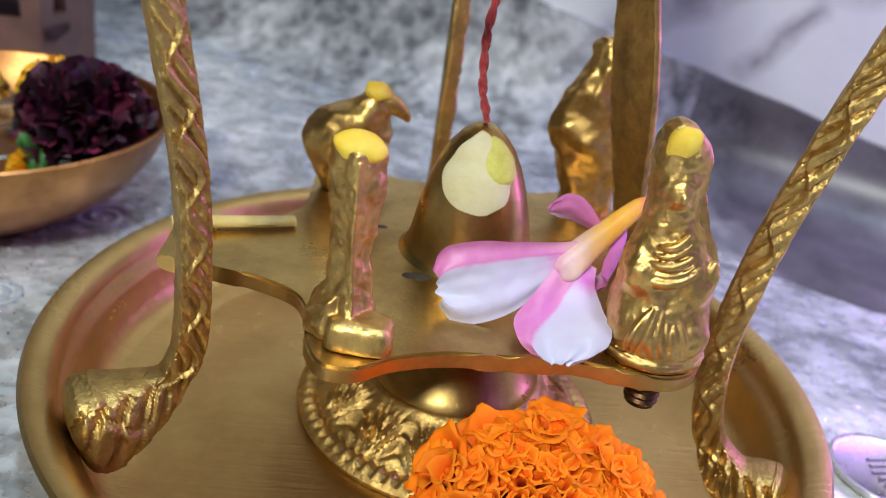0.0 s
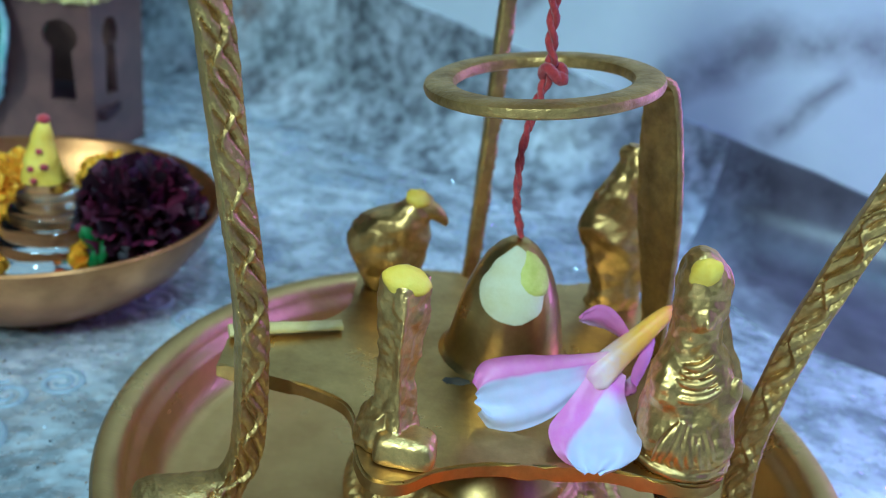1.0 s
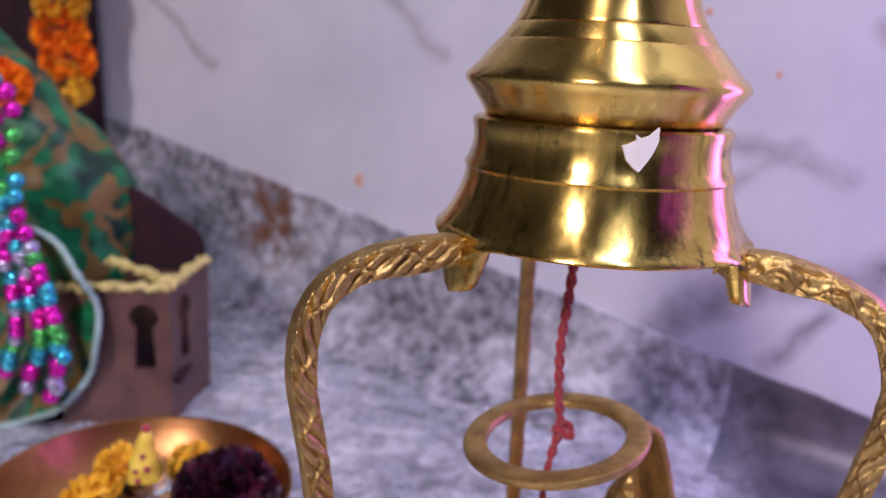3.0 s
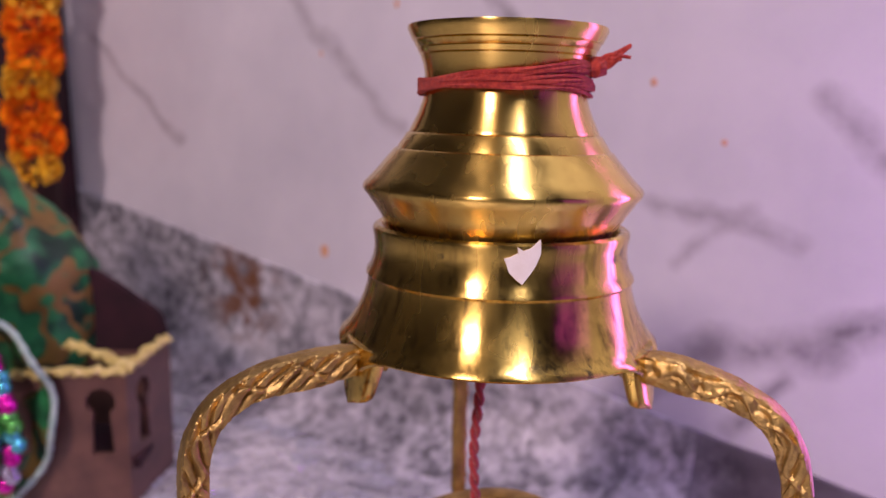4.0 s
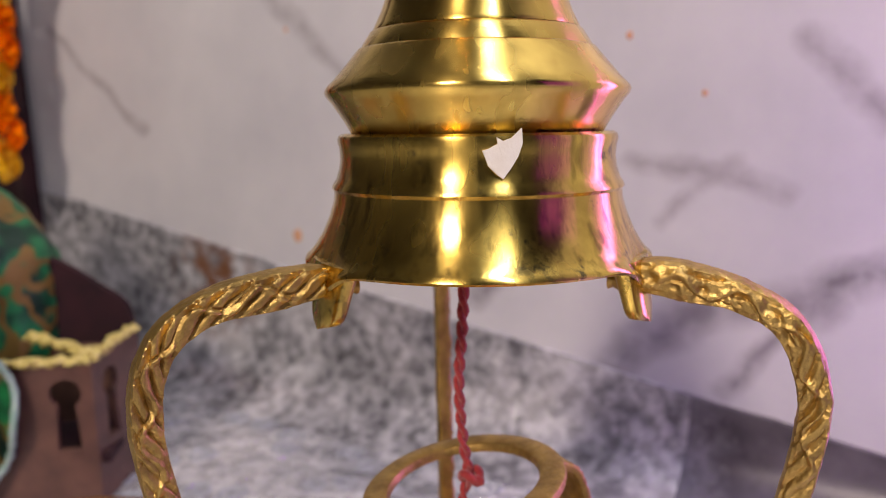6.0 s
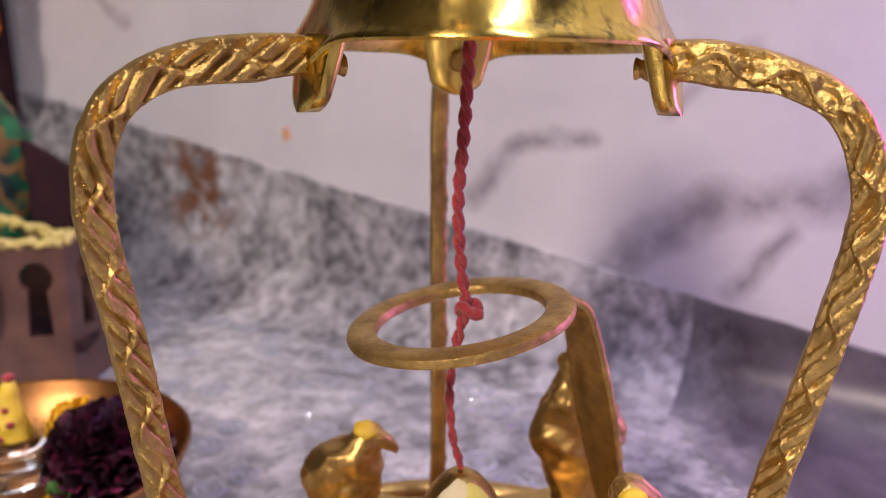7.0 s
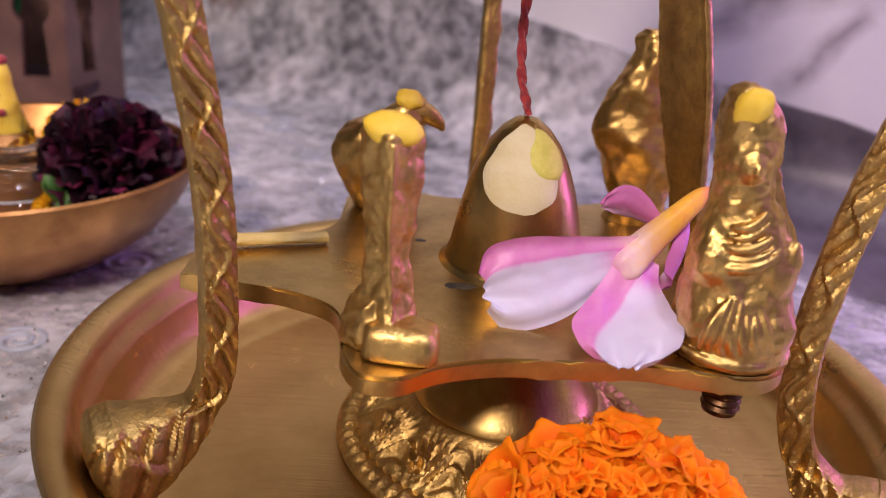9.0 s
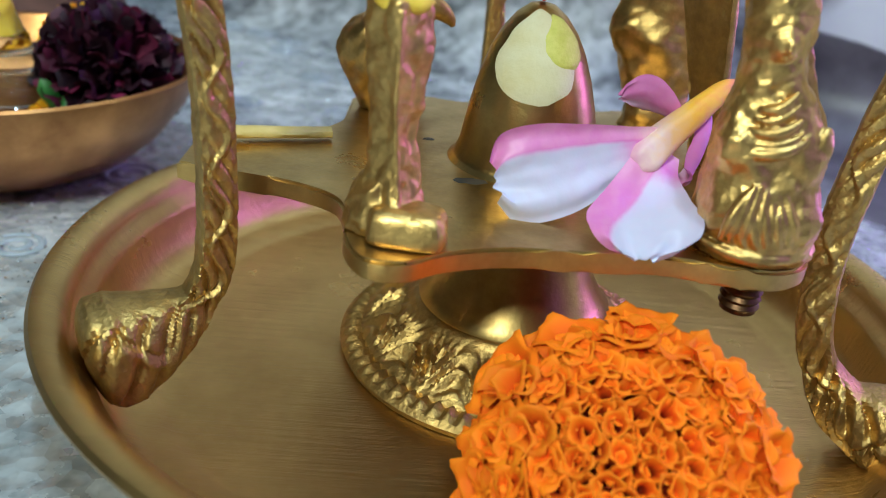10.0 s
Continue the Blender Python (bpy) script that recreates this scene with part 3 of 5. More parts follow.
# ---------------------------------------------------------------- lingam stand
CENTRE = (0.15, 0.15)
LINGAM = [(1.5, 3.27), (1.38, 3.36), (1.29, 3.6), (1.22, 3.95), (1.13, 4.4), (1.0, 4.9), (0.84, 5.35), (0.66, 5.7), (0.44, 5.98), (0.22, 6.15), (0.0, 6.2)]


def lingam_radius(z):
    for (r0, z0), (r1, z1) in zip(LINGAM, LINGAM[1:]):
        if z0 <= z <= z1:
            return r0 + (r1 - r0) * (z - z0) / (z1 - z0)
    return 0.0


def lingam_point(a, z, off):
    r = lingam_radius(z) + off
    lean = (z - 3.27) / 2.93
    return Vector((CENTRE[0] - 0.13 * lean + r * math.cos(a), CENTRE[1] - 0.13 * lean + r * math.sin(a), z))


def lingam_stand():
    ob = thing("lingam_stand", (0.3, 0.2, -0.8), "cast brass lingam stand with lobed platform on a round embossed foot", "altar stand")

    def emboss(p, a, k, r):
        if 2.1 < r < 3.05:
            f = math.sin((r - 2.1) / 0.95 * math.pi)
            q = abs(math.sin(7 * a)) * 2.2 + r * 2.4
            p.z += f * (0.085 * math.sin(q * 7.0) + 0.03 * math.sin(31 * a + 9 * r))
        elif 3.05 <= r < 3.36:
            p.z += 0.05 * math.sin(72 * a)
        return p
    bm = bmesh.new()
    profile = [(3.2, -0.82), (3.44, -0.8), (3.48, -0.68), (3.4, -0.58), (3.34, -0.54), (3.25, -0.5), (3.15, -0.48), (3.06, -0.5)]
    profile += [(3.04 - 0.05 * i, -0.46 + 0.036 * i) for i in range(19)]
    profile += [(2.08, 0.26), (2.02, 0.34), (1.94, 0.36)]
    lathe(bm, profile, 0.3, 0.2, 360, emboss)
    part("foot", bm, CAST, ob, "embossed round brass foot")
    bm = bmesh.new()
    lathe(bm, [(1.95, 0.3), (1.94, 0.4), (1.8, 0.55), (1.55, 0.95), (1.3, 1.5), (1.12, 2.1), (1.05, 2.6), (1.2, 2.9), (1.35, 2.97)], 0.3, 0.2, 96)
    part("stem", bm, STAND, ob, "smooth waisted stem")
    outline = [(-5.92, -1.4, 0), (-4.75, -1.65, 0), (-3.9, -1.9, 0), (-3.2, -2.35, 0), (-2.95, -3.1, 0), (-2.9, -3.8, 0), (-2.6, -4.4, 0), (-2.0, -4.45, 0), (-1.4, -4.05, 0), (-0.5, -3.75, 0),
               (0.6, -3.68, 0), (1.8, -3.6, 0), (2.8, -3.8, 0), (3.6, -3.8, 0), (4.15, -3.3, 0), (4.1, -2.5, 0), (3.85, -1.4, 0), (3.9, 0.1, 0), (4.0, 1.5, 0), (4.15, 2.8, 0), (4.0, 3.9, 0),
               (3.1, 4.3, 0), (2.2, 4.0, 0), (1.2, 3.8, 0), (0.1, 3.7, 0), (-1.1, 3.8, 0), (-2.3, 4.05, 0), (-3.3, 3.6, 0), (-3.4, 2.7, 0), (-3.5, 1.6, 0), (-4.1, 0.75, 0), (-5.0, 0.45, 0), (-5.92, 0.3, 0)]
    bm = bmesh.new()
    slab(bm, [(p.x, p.y) for p in smooth_path(outline, 5)], 2.93, 3.27, 0.05)
    part("platform", bm, STAND, ob, "lobed platform with a spout")
    for x, y, rx, ry in ((-0.98, -1.18, 0.3, 0.14), (-1.7, 0.9, 0.12, 0.08)):
        bm = bmesh.new()
        ball(bm, (x, y, 3.27), (rx, ry, 0.012), None, 3, 0.3, 2.0, x)
        part("stain", bm, STAIN, ob, "dark dried stain on the platform")
    bm = bmesh.new()
    path = []
    for (r0, z0), (r1, z1) in zip(LINGAM[:-1], LINGAM[1:]):
        for k in range(4):
            path.append(z0 + (z1 - z0) * k / 4)
    rows = [[lingam_point(2 * math.pi * i / 64, z, 0) for i in range(64)] for z in path]
    grid(bm, rows, closed=True, cap=True)
    part("lingam", bm, STAND, ob, "rounded conical brass lingam")
    # the leaf-shaped upright with the thread ring on top
    bm = bmesh.new()
    line = smooth_path([(3.78, 1.0, 3.1), (3.68, 1.0, 4.0), (3.45, 1.0, 5.2), (3.15, 0.98, 6.6), (2.85, 0.95, 8.0), (2.6, 0.9, 9.1), (2.42, 0.82, 9.6), (2.1, 0.7, 9.76)], 8)
    wide = smooth_path([(0.34, 0, 0), (0.38, 0, 0), (0.5, 0, 0), (0.64, 0, 0), (0.62, 0, 0), (0.5, 0, 0), (0.42, 0, 0), (0.36, 0, 0)], 8)
    rows = []
    for k, (p, w) in enumerate(zip(line, wide)):
        d = (line[min(k + 1, len(line) - 1)] - line[max(k - 1, 0)]).normalized()
        out = Vector((0.86, 0.5, 0)) - d * d.dot(Vector((0.86, 0.5, 0)))
        out.normalize()
        ring = []
        for i in range(28):
            a = 2 * math.pi * i / 28
            c, s = math.cos(a), math.sin(a)
            e = 0.15 * (1 + 0.14 * math.sin(k * 2.1)) if abs(c) > 0.8 else 0.1 + 0.03 * math.sin(k * 1.3) * abs(c)
            ring.append(p + Vector((0.5, -0.86, 0)) * w.x * math.copysign(abs(c) ** 0.6, c) + out * e * math.copysign(abs(s) ** 0.6, s))
        rows.append(ring)
    grid(bm, rows, closed=True, cap=True)
    part("hood_upright", bm, CAST, ob, "flat leaf-shaped brass upright")
    bm = bmesh.new()
    tilt = pose(-0.02, 0.42, 9.4, 0, -9.5, 0) @ Matrix.Scale(0.97, 4)
    vs = lathe(bm, [(1.82, -0.1), (1.8, 0.0), (1.84, 0.1), (1.92, 0.14), (2.32, 0.14), (2.42, 0.09), (2.45, 0.0), (2.42, -0.09), (2.32, -0.14), (1.92, -0.14), (1.82, -0.1)], 0, 0, 96)
    bmesh.ops.transform(bm, matrix=tilt, verts=bm.verts)
    part("thread_ring", bm, CAST, ob, "flat brass ring holding the thread")
    for x, y in ((3.3, -3.2), (-2.6, 2.9), (3.2, 3.2)):
        bm = bmesh.new()
        lathe(bm, [(0.0, 2.26), (0.22, 2.27), (0.28, 2.3)] + [(0.28 + 0.04 * (i % 2), 2.34 + 0.065 * i) for i in range(10)], x, y, 24)
        part("screw", bm, SCREW, ob, "dark threaded screw end")
    return ob


lingam_stand()


def paste(name, centre, spread, material, label, off=0.03, seed=0.0):
    """A thin dried patch of paste on the lingam; centre (angle, z), spread in the same."""
    bm = bmesh.new()
    rows = []
    for k in range(13):
        f = k / 12
        row = []
        for i in range(40):
            b = 2 * math.pi * i / 40
            wob = 1 + 0.09 * noise.noise(Vector((2.2 * math.cos(b) + seed, 2.2 * math.sin(b), seed)))
            q = f * wob
            z = min(centre[1] + spread[1] * q * math.sin(b), 6.14)
            row.append(lingam_point(radians(centre[0]) + radians(spread[0]) * q * math.cos(b), z, off * (1 - f ** 6) + 0.004))
        rows.append(row)
    grid(bm, rows, closed=True)
    bmesh.ops.remove_doubles(bm, verts=bm.verts, dist=1e-4)
    solo(name, bm, material, (0.1, -0.9, 3.3), label, "paste")


paste("paste_mark", (-100, 5.38), (50, 0.74), PASTE_CREAM, "dried cream sandal paste smeared on the brass lingam", 0.03, 1.0)
paste("paste_mark", (-62, 5.62), (32, 0.42), PASTE_GREEN, "yellow-green paste dab on the brass lingam", 0.05, 5.0)


# ---------------------------------------------------------------- figurines
def figurines():
    def one(sections, rough, scale, seed, base, label, extra=None, power=2.2, bumps=(), twist=0.0):
        bm = bmesh.new()
        loft(bm, sections, 64, rough, scale, power, seed, bumps, 9, twist)
        if extra:
            extra(bm)
        ob = solo("figurine", bm, FIGURE, base, label, "figurine", "figurines round the lingam", smooth=45)
        if extra:
            fuse = ob.modifiers.new("fuse", "REMESH")
            fuse.mode, fuse.voxel_size = "VOXEL", 0.024 * U
            me = bpy.data.meshes.new_from_object(ob.evaluated_get(bpy.context.evaluated_depsgraph_get()))
            ob.modifiers.clear()
            ob.data = me
            me.polygons.foreach_set("use_smooth", [True] * len(me.polygons))

    def block(bm):
        loft(bm, [(-2.0, -3.78, 3.28, 0.52, 0.34), (-2.0, -3.78, 3.34, 0.56, 0.38), (-2.0, -3.76, 3.6, 0.55, 0.36), (-2.02, -3.72, 3.74, 0.48, 0.3), (-2.04, -3.68, 3.8, 0.3, 0.2)], 40, 0.03, 3.0, 5.0, 2.0, (), 5, radians(-8))
        loft(bm, [(-2.5, -3.3, 3.28, 0.42, 0.5), (-2.5, -3.3, 3.6, 0.4, 0.45), (-2.46, -3.28, 3.95, 0.3, 0.36), (-2.4, -3.26, 4.2, 0.16, 0.2)], 40, 0.07, 5.0, 3.0, 4.0, (), 5, radians(30))
        # raised seam down the front edge
        sweep(bm, smooth_path([(-2.3, -3.62, 6.45), (-2.3, -3.63, 5.9), (-2.3, -3.59, 5.3), (-2.27, -3.57, 4.8), (-2.22, -3.62, 4.3), (-2.18, -3.78, 3.8)], 6), lambda f: 0.045, 10, Vector((1, 0, 0)), 1.0, lambda s, a: 0.03 * noise.noise(Vector((s * 5, a, 1))))
    one([(-2.26, -3.4, 3.28, 0.4, 0.42), (-2.27, -3.38, 3.6, 0.38, 0.4), (-2.28, -3.3, 4.0, 0.33, 0.33), (-2.29, -3.24, 4.4, 0.29, 0.3), (-2.29, -3.2, 4.9, 0.29, 0.29), (-2.3, -3.2, 5.4, 0.32, 0.31), (-2.33, -3.2, 6.1, 0.36, 0.34),
         (-2.34, -3.18, 6.5, 0.37, 0.34), (-2.34, -3.12, 6.62, 0.35, 0.31)], 0.035, 6.0, 1.0, (-2.3, -3.3, 3.28), "small square-necked cast brass figurine dabbed with yellow paste", block, 10.0,
        ((-1.95, -3.3, 5.9, 0.3, 0.06), (-1.95, -3.3, 4.75, 0.35, -0.08)), radians(47))
    def drapery(bm):
        # folds of cloth laid round the body, higher at one shoulder, and the pleats over the knees
        def fold(a0, a1, z0, z1, r):
            pts = []
            for i in range(11):
                f = i / 10
                a, z = radians(a0 + (a1 - a0) * f), z0 + (z1 - z0) * f - 0.1 * math.sin(f * math.pi)
                w = 0.98 - 0.22 * max(0.0, z - 4.0)
                pts.append(Vector((3.2 - 0.06 * max(0.0, z - 4.2) + w * 0.98 * math.cos(a), -2.98 + w * 0.82 * math.sin(a), z)))
            sweep(bm, pts, lambda f: r * (0.35 + 0.65 * math.sin(f * math.pi)), 10)
        for k in range(5):
            fold(-140 + 3 * k, -62 - 5 * k, 4.95 + 0.15 * k, 5.2 + 0.15 * k + 0.05 * math.sin(k * 5), 0.075 + 0.03 * math.sin(k * 3 + 1))
        for k in range(6):
            fold(-132 + 11 * k, -120 + 11 * k, 4.25 - 0.03 * k, 3.6 - 0.02 * k, 0.075)
        fold(-160, -30, 3.55, 3.5, 0.12)
        ball(bm, (2.9, -3.24, 6.45), (0.24, 0.2, 0.3), None, 3, 0.1, 2.0, 4)
        ball(bm, (2.9, -3.43, 6.42), (0.06, 0.07, 0.1), None, 2)
        # cape standing proud behind the crown and shoulders
        loft(bm, [(3.35, -2.62, 3.4, 0.95, 0.22), (3.35, -2.62, 4.4, 0.92, 0.22), (3.32, -2.62, 5.1, 0.86, 0.2), (3.22, -2.62, 5.7, 0.62, 0.2), (3.08, -2.62, 6.3, 0.52, 0.2), (2.98, -2.62, 7.0, 0.5, 0.19), (2.86, -2.64, 7.4, 0.3, 0.16), (2.8, -2.66, 7.55, 0.08, 0.1)], 40, 0.05, 3.0, 2.6, 7.0)
        # fanned pleats over the lap
        for k in range(7):
            a = radians(-150 + 17 * k)
            sweep(bm, smooth_path([(3.1 + 0.35 * math.cos(a), -3.62, 4.42 + 0.1 * math.sin(k)), (3.1 + 0.6 * math.cos(a), -3.74, 4.1 + 0.12 * math.sin(a)), (3.15 + 0.74 * math.cos(a), -3.72, 3.72 + 0.1 * math.sin(a))], 6), lambda f: 0.075 * (0.5 + 0.5 * math.sin(f * math.pi)), 8)
        ball(bm, (3.72, -3.3, 4.95), (0.24, 0.2, 0.42), Euler((0, 0.2, 0)), 3, 0.1, 2.0, 1)
    folds = [(2.55, -3.6, 3.95, 0.5, 0.14), (3.75, -3.6, 3.9, 0.5, 0.14), (2.5, -3.4, 5.0, 0.45, 0.14), (3.7, -3.3, 4.9, 0.5, 0.14), (3.15, -3.75, 4.75, 0.4, -0.1), (3.2, -3.8, 3.6, 0.4, 0.1)]
    one([(3.28, -3.0, 3.28, 0.86, 0.76), (3.28, -3.0, 3.42, 0.95, 0.82), (3.26, -3.0, 3.6, 0.9, 0.76), (3.24, -3.0, 4.1, 0.9, 0.7), (3.14, -3.0, 4.8, 0.78, 0.6), (3.12, -2.95, 5.35, 0.72, 0.52), (3.05, -2.92, 5.75, 0.54, 0.44),
         (2.95, -2.9, 6.15, 0.44, 0.42), (2.92, -2.9, 6.6, 0.47, 0.44), (2.88, -2.88, 7.1, 0.44, 0.4), (2.78, -2.86, 7.45, 0.28, 0.26), (2.74, -2.85, 7.58, 0.08, 0.08)], 0.045, 5.0, 2.0,
        (3.3, -3.0, 3.28), "seated cast brass figurine with a pointed crown", drapery, 2.2, folds)

    def beak(bm):
        sweep(bm, smooth_path([(-2.0, 2.85, 5.45), (-1.7, 2.8, 5.42), (-1.45, 2.78, 5.25), (-1.36, 2.78, 5.1)], 4), lambda f: 0.26 * (1 - f) + 0.05, 14)
    one([(-2.55, 2.9, 3.28, 0.62, 0.55), (-2.6, 2.9, 3.6, 0.72, 0.6), (-2.68, 2.9, 4.2, 0.95, 0.7), (-2.7, 2.9, 4.7, 0.98, 0.7), (-2.6, 2.9, 5.1, 0.8, 0.6), (-2.25, 2.9, 5.4, 0.5, 0.45),
         (-2.08, 2.9, 5.65, 0.34, 0.34), (-2.05, 2.9, 5.82, 0.18, 0.18)], 0.09, 2.0, 3.0, (-2.6, 2.9, 3.28), "cast brass animal figurine with bowed head", beak)
    one([(3.2, 3.2, 3.28, 0.7, 0.55), (3.2, 3.2, 3.8, 0.66, 0.55), (3.2, 3.2, 4.3, 0.8, 0.6), (3.22, 3.2, 5.0, 1.12, 0.68), (3.22, 3.2, 5.5, 1.22, 0.7), (3.18, 3.2, 6.1, 0.98, 0.6),
         (3.1, 3.2, 6.6, 0.62, 0.5), (3.05, 3.2, 7.0, 0.46, 0.42), (2.98, 3.2, 7.35, 0.32, 0.3), (2.95, 3.2, 7.55, 0.1, 0.1)], 0.14, 1.8, 4.0, (3.2, 3.2, 3.28), "seated cast brass figurine behind the upright")
    for c, r, seed, e in (((-2.33, -3.33, 6.6), (0.42, 0.28, 0.2), 1, Euler((0.75, 0.12, 0))), ((2.76, -3.12, 7.24), (0.27, 0.2, 0.36), 2, Euler((0.25, 0.1, 0))), ((-2.12, 2.72, 5.74), (0.3, 0.27, 0.2), 3, Euler((0.3, 0.2, 0)))):
        bm = bmesh.new()
        ball(bm, c, r, e, 3, 0.18, 1.6, seed)
        solo("paste_dab", bm, PASTE_YELLOW, c, "bright yellow turmeric paste dabbed on a brass figurine", "paste", "paste dabs")


figurines()


# ---------------------------------------------------------------- tripod with the pot
AXIS = Vector((0.32, 0.4, 0))
POT_TILT = Matrix.Translation((0.32, 0.4, 15)) @ pose(0, 0, 0, -2.5, 0, 0) @ Matrix.Translation((-0.32, -0.4, -15))


def tripod():
    ob = thing("tripod_stand", (0.32, 0.4, -0.8), "cast brass tripod with three rope-carved legs and a flared collar", "tripod")

    def skirt(p, a, k, r):
        """The lower edge dips in a fillet to each of the three lugs."""
        if p.z < 15.6:
            f = (15.6 - p.z) / 0.75
            for lug in (208, -28, 95):
                d = (a - radians(lug) + math.pi) % (2 * math.pi) - math.pi
                p.z -= f * 0.42 * math.exp(-(d / 0.2) ** 2)
        return p
    bm = bmesh.new()
    lathe(bm, [(2.62, 16.8), (2.68, 17.3), (2.74, 17.4), (2.86, 17.42), (2.93, 17.37), (2.95, 17.29), (2.91, 17.1), (2.9, 16.9), (2.93, 16.7), (2.99, 16.5), (3.07, 16.38), (3.09, 16.31), (3.04, 16.24), (3.06, 16.05),
               (3.15, 15.75), (3.3, 15.4), (3.46, 15.14), (3.6, 14.96), (3.68, 14.9), (3.7, 14.84), (3.65, 14.79), (3.54, 14.82), (3.4, 15.0), (3.2, 15.3), (3.0, 15.6), (2.85, 16.0), (2.7, 16.5), (2.62, 16.8)], 0.32, 0.4, 192, skirt)
    bmesh.ops.transform(bm, matrix=POT_TILT, verts=bm.verts)
    part("collar", bm, COLLAR, ob, "flared tarnished brass collar with a step")
    bm = bmesh.new()
    lathe(bm, [(2.75, 15.95), (1.6, 15.9), (0.5, 15.85), (0.45, 15.6), (0.5, 15.55), (1.6, 15.7), (2.85, 15.75)], 0.32, 0.4, 96)
    part("web", bm, COLLAR, ob)

    left = [(3.42, 14.72), (4.58, 14.62), (5.68, 14.5), (6.56, 14.08), (7.0, 13.36), (7.12, 12.5), (7.04, 11.63), (6.8, 10.2), (6.6, 8.7), (6.4, 7.3), (6.22, 6.2), (6.09, 5.0), (6.04, 3.6), (6.06, 2.5), (6.17, 1.8), (6.5, 1.28), (7.02, 0.96), (7.62, 0.74), (8.2, 0.6)]
    right = [(3.35, 14.7), (4.4, 14.6), (5.42, 14.42), (6.34, 13.9), (6.82, 12.8), (6.8, 11.7), (6.52, 10.1), (6.2, 8.6), (5.9, 7.2), (5.58, 5.4), (5.42, 3.6), (5.44, 2.3), (5.7, 1.1), (6.3, 0.25), (7.0, 0.0), (7.5, -0.02)]
    far = [(3.35, 14.7), (4.4, 14.58), (5.4, 14.45), (6.2, 14.0), (6.6, 13.1), (6.7, 12.0), (6.6, 10.6), (6.4, 8.6), (6.15, 6.6), (6.0, 4.6), (5.95, 3.0), (6.0, 2.0), (6.2, 1.1), (6.7, 0.4), (7.2, 0.15), (7.6, 0.1)]
    for angle, profile, way in ((208, left, 0), (-28, right, 1), (95, far, 2)):
        a = radians(angle)
        out = Vector((math.cos(a), math.sin(a), 0))
        side = Vector((-out.y, out.x, 0))
        path = smooth_path([AXIS + out * r + Vector((0, 0, z)) for r, z in profile], 36)

        thin = 0.72 if way == 2 else 1.0
        whole = sum((q - p).length for p, q in zip(path, path[1:]))

        def girth(f, thin=thin, way=way):
            arm = 0.3 + 0.09 * math.exp(-((f - 0.06) / 0.05) ** 2) - 0.08 * math.exp(-(f / 0.012) ** 2)
            foot = (0.6 if way == 0 else 0.46) * max(0.0, min(1.0, (f - 0.82) / 0.12))
            return (arm * thin + foot) * (1.0 if f < 0.97 else math.sqrt(max(0.12, 1 - ((f - 0.97) / 0.03) ** 2 * 0.88)))

        def carve(s, b, way=way, whole=whole):
            """Squared section; a winding vine with slanted leaves cut into the outer face, the flanks left smooth."""
            b = (b + math.pi) % (2 * math.pi) - math.pi
            squared = 0.3 * ((abs(math.cos(b)) ** 3.4 + abs(math.sin(b)) ** 3.4) ** (-1 / 3.4) - 1)
            pits = 0.012 * noise.noise(Vector((s * 9, math.cos(b) * 4, math.sin(b) * 4 + way))) + 0.02 * noise.noise(Vector((s * 2.2, math.cos(b), math.sin(b) + way)))
            c = b if way == 0 else (b + 2 * math.pi) % (2 * math.pi) - math.pi
            face = max(0.0, min(1.0, (0.98 - abs(c)) / 0.2))
            if not face:
                return squared + pits
            v = math.tan(max(-1.0, min(1.0, c))) / 1.1
            along = s / whole
            foot = max(0.0, min(1.0, (along - 0.84) / 0.05))
            wander = 0.06 * noise.noise(Vector((s * 1.3, v, way)))
            vine = 0.45 * math.sin(2 * math.pi * s / 1.24)
            stem = math.exp(-((v - vine) / 0.2) ** 2)
            q = s / 0.48 + (1.0 if way == 0 else -0.9) * v + 2.0 * wander
            leaf = max(0.0, 1 - abs((q % 1.0) - 0.5) / 0.27)
            if way == 1 and along < 0.2:
                leaf = max(0.0, noise.noise(Vector((s * 3.2, v * 2.2, 4.0))) * 2.0)
            worn = max(0.3, min(1.0, 0.75 + 0.7 * noise.noise(Vector((s * 0.7, 3.0 + way, 0.5)))))
            rib = 0.03 * math.exp(-((abs(v) - 0.98) / 0.12) ** 2)
            cut = (0.13 + 0.15 * foot) * worn * max(leaf * (1 - 0.55 * stem), 0.5 * math.exp(-((v - vine - 0.26) / 0.09) ** 2))
            return squared + pits + rib + face * (0.045 * stem - cut)
        bm = bmesh.new()
        sweep(bm, path, girth, 72, side, 1.0, carve)
        leg = part("leg", bm, CAST, ob, "rope-carved brass leg with a splayed foot")
        # lug on the collar that the leg hangs from, and its pin
        bm = bmesh.new()
        rows = []
        for k in range(13):
            f = k / 12
            w = 0.85 * (1 - 0.35 * f) * (1 if f < 0.75 else math.sqrt(max(0.02, 1 - ((f - 0.75) / 0.25) ** 2)))
            c = AXIS + out * (3.3 + 0.26 * f) + Vector((0, 0, 15.02 - 1.3 * f))
            ring = []
            for i in range(20):
                b = 2 * math.pi * i / 20
                ring.append(c + side * w * math.cos(b) + out * (0.3 - 0.08 * f) * math.copysign(abs(math.sin(b)) ** 0.7, math.sin(b)))
            rows.append(ring)
        grid(bm, rows, closed=True, cap=True)
        lug = part("lug", bm, COLLAR, ob, "rounded brass lug under the collar")
        bm = bmesh.new()
        sweep(bm, [AXIS + out * r + Vector((0, 0, 14.5)) for r in (2.9, 3.0, 3.2, 3.4)], lambda f: 0.2 + 0.06 * math.sin(f * 12), 16, side)
        part("pin", bm, CAST, lug)
    return ob


tripod()


